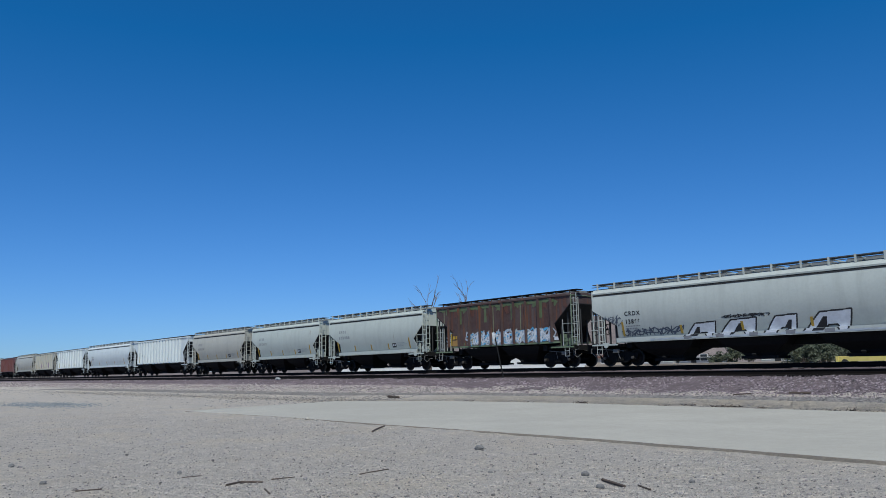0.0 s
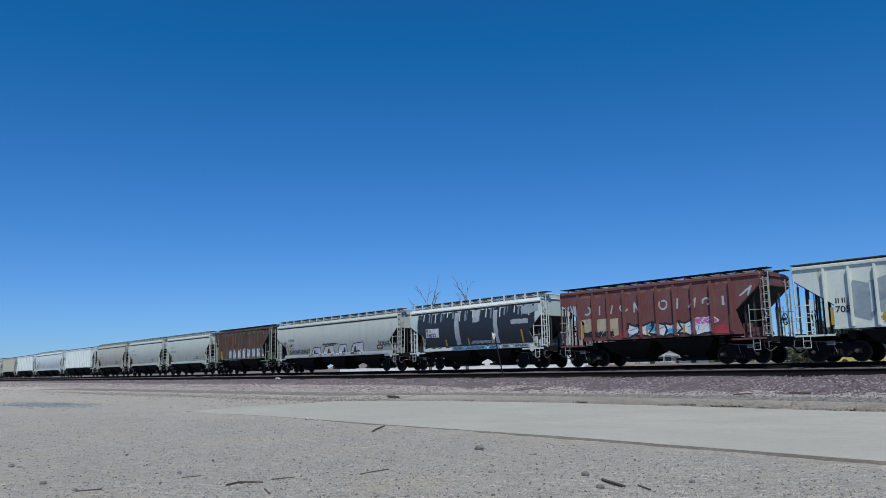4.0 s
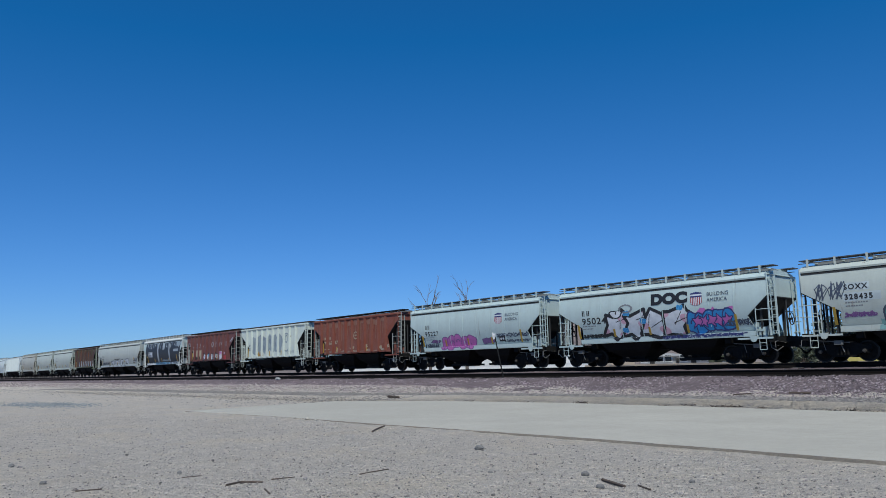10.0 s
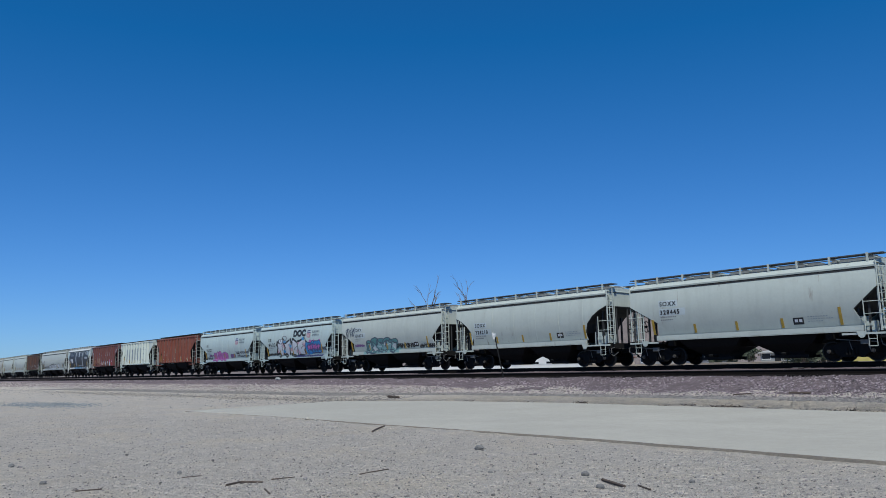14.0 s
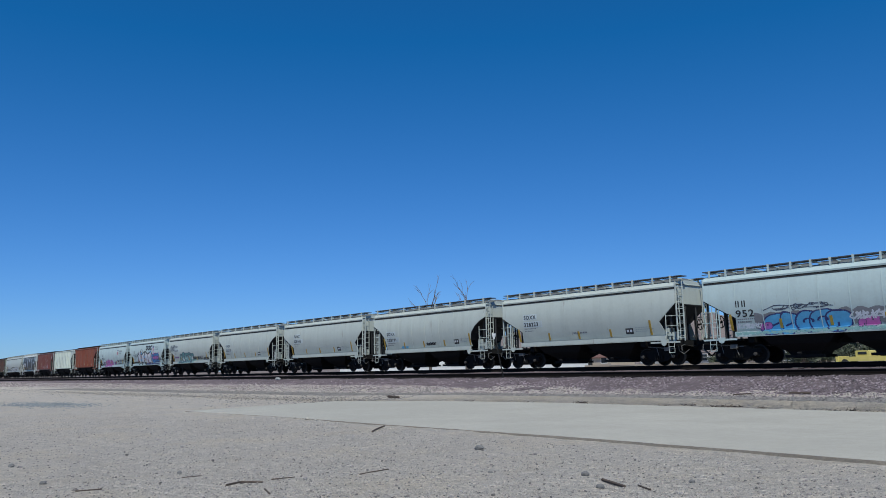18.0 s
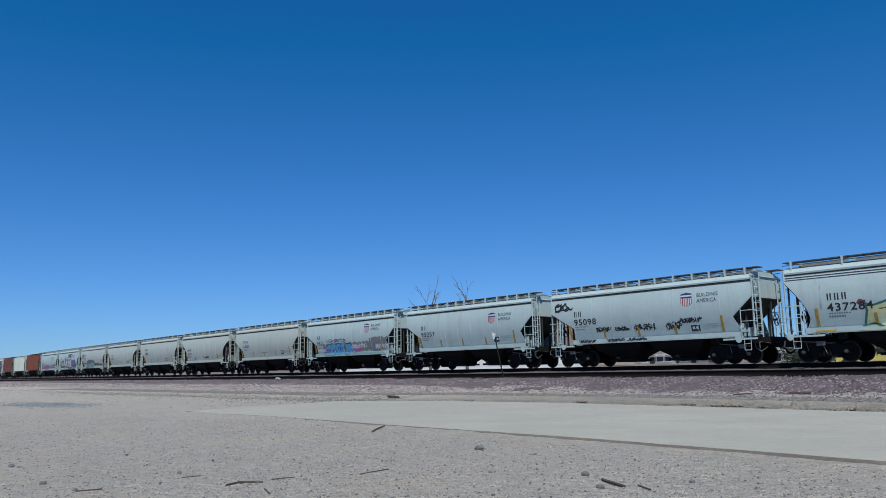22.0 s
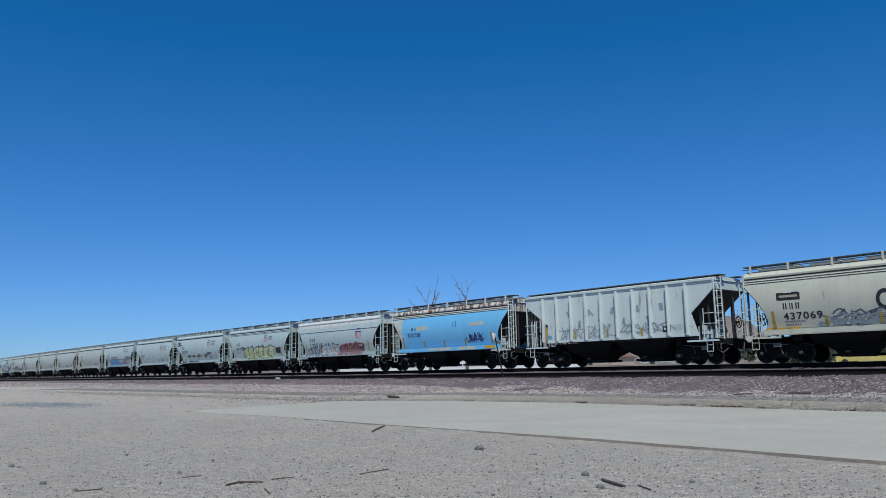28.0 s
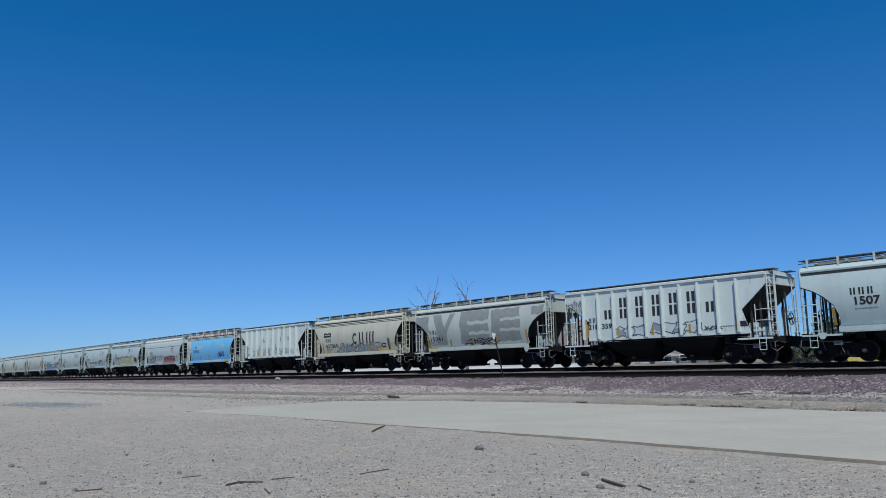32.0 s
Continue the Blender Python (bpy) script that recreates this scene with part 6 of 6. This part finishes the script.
def wall_run(x0, x1, y, h, mat, label):
    z = ground_z((x0 + x1) / 2, y)
    tagged(put("boundary_wall", Geo().box(x0, x1, y - 0.1, y + 0.1, z - 0.2, z + h).box(x0, x1, y - 0.15, y + 0.15, z + h, z + h + 0.08).mesh("boundary_wall", mat)), label, "wall", kind="structure")


RIDGE = [(-3800, 70), (-3200, 120), (-2700, 150), (-2400, 196), (-2060, 228), (-1800, 232), (-1650, 250), (-1400, 182), (-1330, 122), (-1250, 104), (-1100, 92), (-950, 78), (-800, 40)]


def build_hill():
    g = Geo()
    n, m = 96, 14
    for i in range(n):
        a = i / (n - 1)
        x = -3800 + 3000 * a
        ridge = lerp_profile(x, RIDGE) + 9 * noise.noise((a * 9, 0, 2)) + 5 * noise.noise((a * 26, 0, 5))
        for j in range(m):
            b = j / (m - 1)
            prof = math.sin(math.pi * b) ** 1.2
            y = 2350 + 700 * b
            g.v.append((x, y, -5 + max(0, ridge) * prof + prof * 18 * noise.noise((x * 0.01, y * 0.01, 1))))
    g.f = [(i * m + j, (i + 1) * m + j, (i + 1) * m + j + 1, i * m + j + 1) for i in range(n - 1) for j in range(m - 1)]
    tagged(new("hill", g.mesh("hill", HILL, True)), "bare reddish desert hill far behind the tracks", "hill", kind="structure")


def build_ridge():
    """Low far desert rise that closes the horizon."""
    g = Geo()
    n = 120
    for i in range(n):
        a = radians(-25 + 150 * i / (n - 1))
        h = 16 + 7 * noise.noise((i * 0.2, 0, 9)) + 3 * noise.noise((i * 0.7, 0, 4))
        for d, z in ((2700, -3), (2850, h), (3300, -3)):
            g.v.append((-d * math.sin(a), d * math.cos(a), z))
    g.f = [(3 * i + j, 3 * i + 3 + j, 3 * i + 4 + j, 3 * i + 1 + j) for i in range(n - 1) for j in range(2)]
    tagged(new("far_ridge", g.mesh("far_ridge", HILL, True)), "low bare desert rise along the horizon", "hill", kind="structure")


build_ridge()
build_hill()
house("house", "tan stucco house with a brown hip roof", -86.5, 115.5, 9.0, 7, 2.0, 1.1, STUCCO, REDROOF)
house("house", "pale grey house with a low grey roof", -72.9, 115.5, 6.2, 7, 1.9, 0.5, PALEWALL, GREYROOF, wins=4)
house("house", "pale grey flat-roofed building with dark slits", -66.6, 116, 5.4, 6, 1.6, 0.12, PALEWALL, GREYROOF)
house("house", "small pale house half hidden by trees", -52.3, 112, 3.4, 4, 1.9, 0.7, PALEWALL, GREYROOF, wins=2)
house("house", "small white shed with a pale gable roof", -48.6, 110, 2.2, 3, 1.4, 0.5, WHITEWALL, PALEWALL, wins=0)
house("house", "long white flat-roofed building behind the tracks", -121.5, 122, 43, 8, 3.9, 0.2, WHITEWALL, GREYROOF, wins=0)
wall_run(-160, -84, 108, 1.0, WHITEWALL, "long low whitewashed wall behind the tracks")
wall_run(-83, -30, 106, 0.55, STUCCO, "low pale block wall behind the tracks")
for i, (x, y, h, w) in enumerate(((-61.1, 110, 1.7, 2.6), (-58.3, 110, 2.9, 3.0), (-55.6, 110, 2.9, 3.2), (-41.0, 96, 2.2, 2.6), (-37.8, 88, 3.0, 3.0), (-35.8, 88, 4.9, 3.2), (-33.6, 88.5, 5.5, 3.6), (-30.6, 88, 6.4, 4.4), (-27.2, 89, 6.2, 4.4))):
    bush("tree", "dusty green bushy tree behind the tracks", x, y, h, w, 300 + i)
for i, (x, y, h, w) in enumerate(((-37.0, 85, 1.9, 3.0), (-34.6, 85, 2.3, 3.2), (-32.0, 85, 2.2, 3.2), (-29.4, 85, 2.3, 3.2))):
    bush("shrub", "low dusty green shrub under the trees", x, y, h, w, 340 + i)
bare_tree(-81.6, 70, 13.6, 4, 0.42)
bare_tree(-74.2, 70, 12.9, 12, 0.3)
yellow_machine(-25.6, 71)


ROCK = plain("dark_grey_rock", (0.16, 0.155, 0.15), 0.9)
ROCKS = ((-10.09, 9.77, 0.09), (-6.51, 8.2, 0.06), (-5.72, 7.48, 0.055), (-7.63, 7.59, 0.035), (-5.18, 8.56, 0.04), (-11.31, 2.97, 0.05), (-14.09, 3.22, 0.06), (-11.02, 4.69, 0.04))
# ---- small things on the lot ----
def lot_point(x, y):
    return (x, y, max(ground_z(x, y), 0.05 if (x > -31.6 and 11.6 < y < lerp_profile(x, FAR_EDGE)) else -1))


def stick(pts, r, label):
    g = Geo()
    ps = [Vector(lot_point(*p)) + Vector((0, 0, r * 0.9)) for p in pts]
    for k, (p, q) in enumerate(zip(ps, ps[1:])):
        g.rod(p, q, r * (1 - 0.3 * k / len(ps)), r * (1 - 0.3 * (k + 1) / len(ps)), 6)
    tagged(new("stick", g.mesh("stick", WOOD)), label, "stick", "sticks lying on the lot")


for pts, r in (([(-9.24, 4.54), (-9.46, 4.86), (-9.2, 5.02)], 0.014), ([(-9.33, 4.78), (-9.46, 5.0)], 0.008), ([(-9.35, 5.23), (-9.35, 5.42), (-9.36, 5.59)], 0.008), ([(-8.91, 6.34), (-9.0, 6.6), (-9.05, 6.95)], 0.009),
               ([(-14.61, 10.75), (-15.1, 11.2), (-15.5, 11.78)], 0.022), ([(-32.5, 24.95), (-31.3, 24.7)], 0.07), ([(-6.03, 7.94), (-5.54, 7.7)], 0.022), ([(-5.49, 7.91), (-5.2, 7.72)], 0.012),
               ([(-10.51, 4.51), (-10.47, 4.77)], 0.008), ([(-8.61, 4.73), (-8.25, 4.6)], 0.01), ([(-10.23, 3.05), (-10.12, 3.33)], 0.008), ([(-12.33, 27.0), (-11.6, 27.0)], 0.045), ([(-14.2, 26.6), (-13.6, 26.9)], 0.025)):
    stick(pts, r, "dry dark brown stick lying on the ground")

# marker stake by the siding
st = thing("marker_stake", "leaning dark metal stake with a bent white tag", "stake", "", (-28.42, 29.5, bed_z(29.5) - 0.05))
put("rod", Geo().rod((0, 0, -0.3), (-0.66, 0.0, 2.35), 0.04, 0.032).mesh("rod", BLACK), st)
put("tag", Geo().prism([(-0.84, 2.44), (-0.73, 2.08), (-0.62, 2.1), (-0.55, 2.4), (-0.62, 2.42), (-0.68, 2.3), (-0.76, 2.46)], -0.03, 0.0).mesh("tag", WHITEWALL), st, label="bent white tag")

def dry_weed(x, y, h, seed):
    r = random.Random(seed)
    g = Geo()
    z = ground_z(x, y)
    for k in range(26):
        a, l = r.uniform(0, 6.28), h * r.uniform(0.4, 1.3)
        b = Vector((r.gauss(0, 0.16), r.gauss(0, 0.07), 0))
        g.rod(b, b + Vector((math.cos(a) * l, math.sin(a) * l, l * r.uniform(0.1, 0.7))), 0.012, 0.004, 4)
    tagged(put("dry_weed", g.mesh("dry_weed", WOOD), None, (x, y, z)), "brown tuft of dead weed by the slab", "weed", "dead weeds along the slab", kind="stuff")


for i in range(15):
    wx = (-25.5, -19.5, -15.7, -13.6, -13.1, -9.2, -8.7, -9.8)[i] if i < 8 else -7 - rng.random() * 16
    dry_weed(wx, lerp_profile(wx, FAR_EDGE) + 0.25 + abs(rng.normal(0, 0.25)), 0.08 + 0.1 * rng.random(), i)

blue_patch = scatter(2600, lambda: (-44.5 + rng.normal(0, 2.6), 11.6 + rng.normal(0, 0.9)), ground_z, 0.02, 0.07)
tagged(new("gravel_patch", blue_patch), "patch of blue-grey gravel on the sand", "gravel", kind="stuff").data.materials.append(BLUEGRIT)

pebbles = scatter(30000, lambda: (lambda d, a: (-d * math.sin(a), d * math.cos(a)))(7.6 + 26 * rng.random() ** 1.9, radians(48.45 + rng.uniform(-33, 33))), lambda x, y: ground_z(x, y) if not (x > -31.6 and 11.4 < y < lerp_profile(x, FAR_EDGE) + 0.1) else -1, 0.006, 0.032, rounded=True)
tagged(new("pebbles", pebbles), "small grey and tan pebbles scattered over the sand", "pebbles", kind="stuff").data.materials.append(GRIT)


def chunk(name, label, x, y, z, s, mat, category):
    bm = bmesh.new()
    bmesh.ops.create_icosphere(bm, subdivisions=2, radius=1.0)
    for v in bm.verts:
        v.co = Vector((v.co.x * s[0], v.co.y * s[1], v.co.z * s[2])) * (1 + 0.35 * noise.noise(v.co * 1.7 + Vector((x, y, 0))))
    me = bpy.data.meshes.new(name)
    bm.to_mesh(me)
    bm.free()
    me.materials.append(mat)
    tagged(put(name, me, None, (x, y, z + s[2] * 0.55)), label, category, "loose rocks on the lot")


chunk("rock", "pale rock lying beside the siding rail", -52.2, 29.6, 0.97, (0.32, 0.14, 0.1), PALEWALL, "rock")
for x, y, d in ROCKS:
    chunk("rock", "small grey rock half sunk in the sand", x, y, ground_z(x, y), (d, d * 0.8, d * 0.6), ROCK, "rock")
for x, y, d in ((-21.0, 12.5, 0.07), (-20.2, 12.45, 0.1), (-19.5, 12.3, 0.06), (-18.8, 12.25, 0.05), (-20.6, 12.5, 0.05)):
    chunk("rubble", "broken lump of concrete at the slab's edge", x, y, ground_z(x, y), (d, d * 0.7, d * 0.5), CONCRETE, "rubble")

stones = scatter(420, lambda: (lambda d, a: (-d * math.sin(a), d * math.cos(a)))(7.6 + 14 * rng.random() ** 1.4, radians(48.45 + rng.uniform(-33, 33))), lambda x, y: ground_z(x, y) if not (x > -31.6 and 11.4 < y < lerp_profile(x, FAR_EDGE) + 0.1) else -1, 0.022, 0.06, rounded=True)
tagged(new("grey_stones", stones), "scattered grey fist-sized stones on the sand", "stones", kind="stuff").data.materials.append(GREYSTONES)


# ---- movement ----
def motions():
    times = [i * 2.0 for i in range(17)]
    for car, s in TRAIN:
        rows = []
        for t in times:
            x = s - travel(t)
            rows.append((t, pose(x, track_y(x), RAIL_Z, 0, 0, math.degrees(math.atan(2 * BEND * min(x, 0.0))))))
        walk(car, rows)
    turns = []
    for i in range(481):
        t = i / 15.0
        a = -(travel(t) - travel(0)) / WHEEL_R
        turns.append((t, pose(0, 0, 0, 0, math.degrees(a), 0)))
    first = WHEELSETS[0]
    walk(first, turns)
    act, slot = first.animation_data.action, first.animation_data.action_slot
    for w in WHEELSETS[1:]:
        w.rotation_mode = "QUATERNION"
        w.animation_data_create()
        w.animation_data.action = act
        w.animation_data.action_slot = slot


motions()
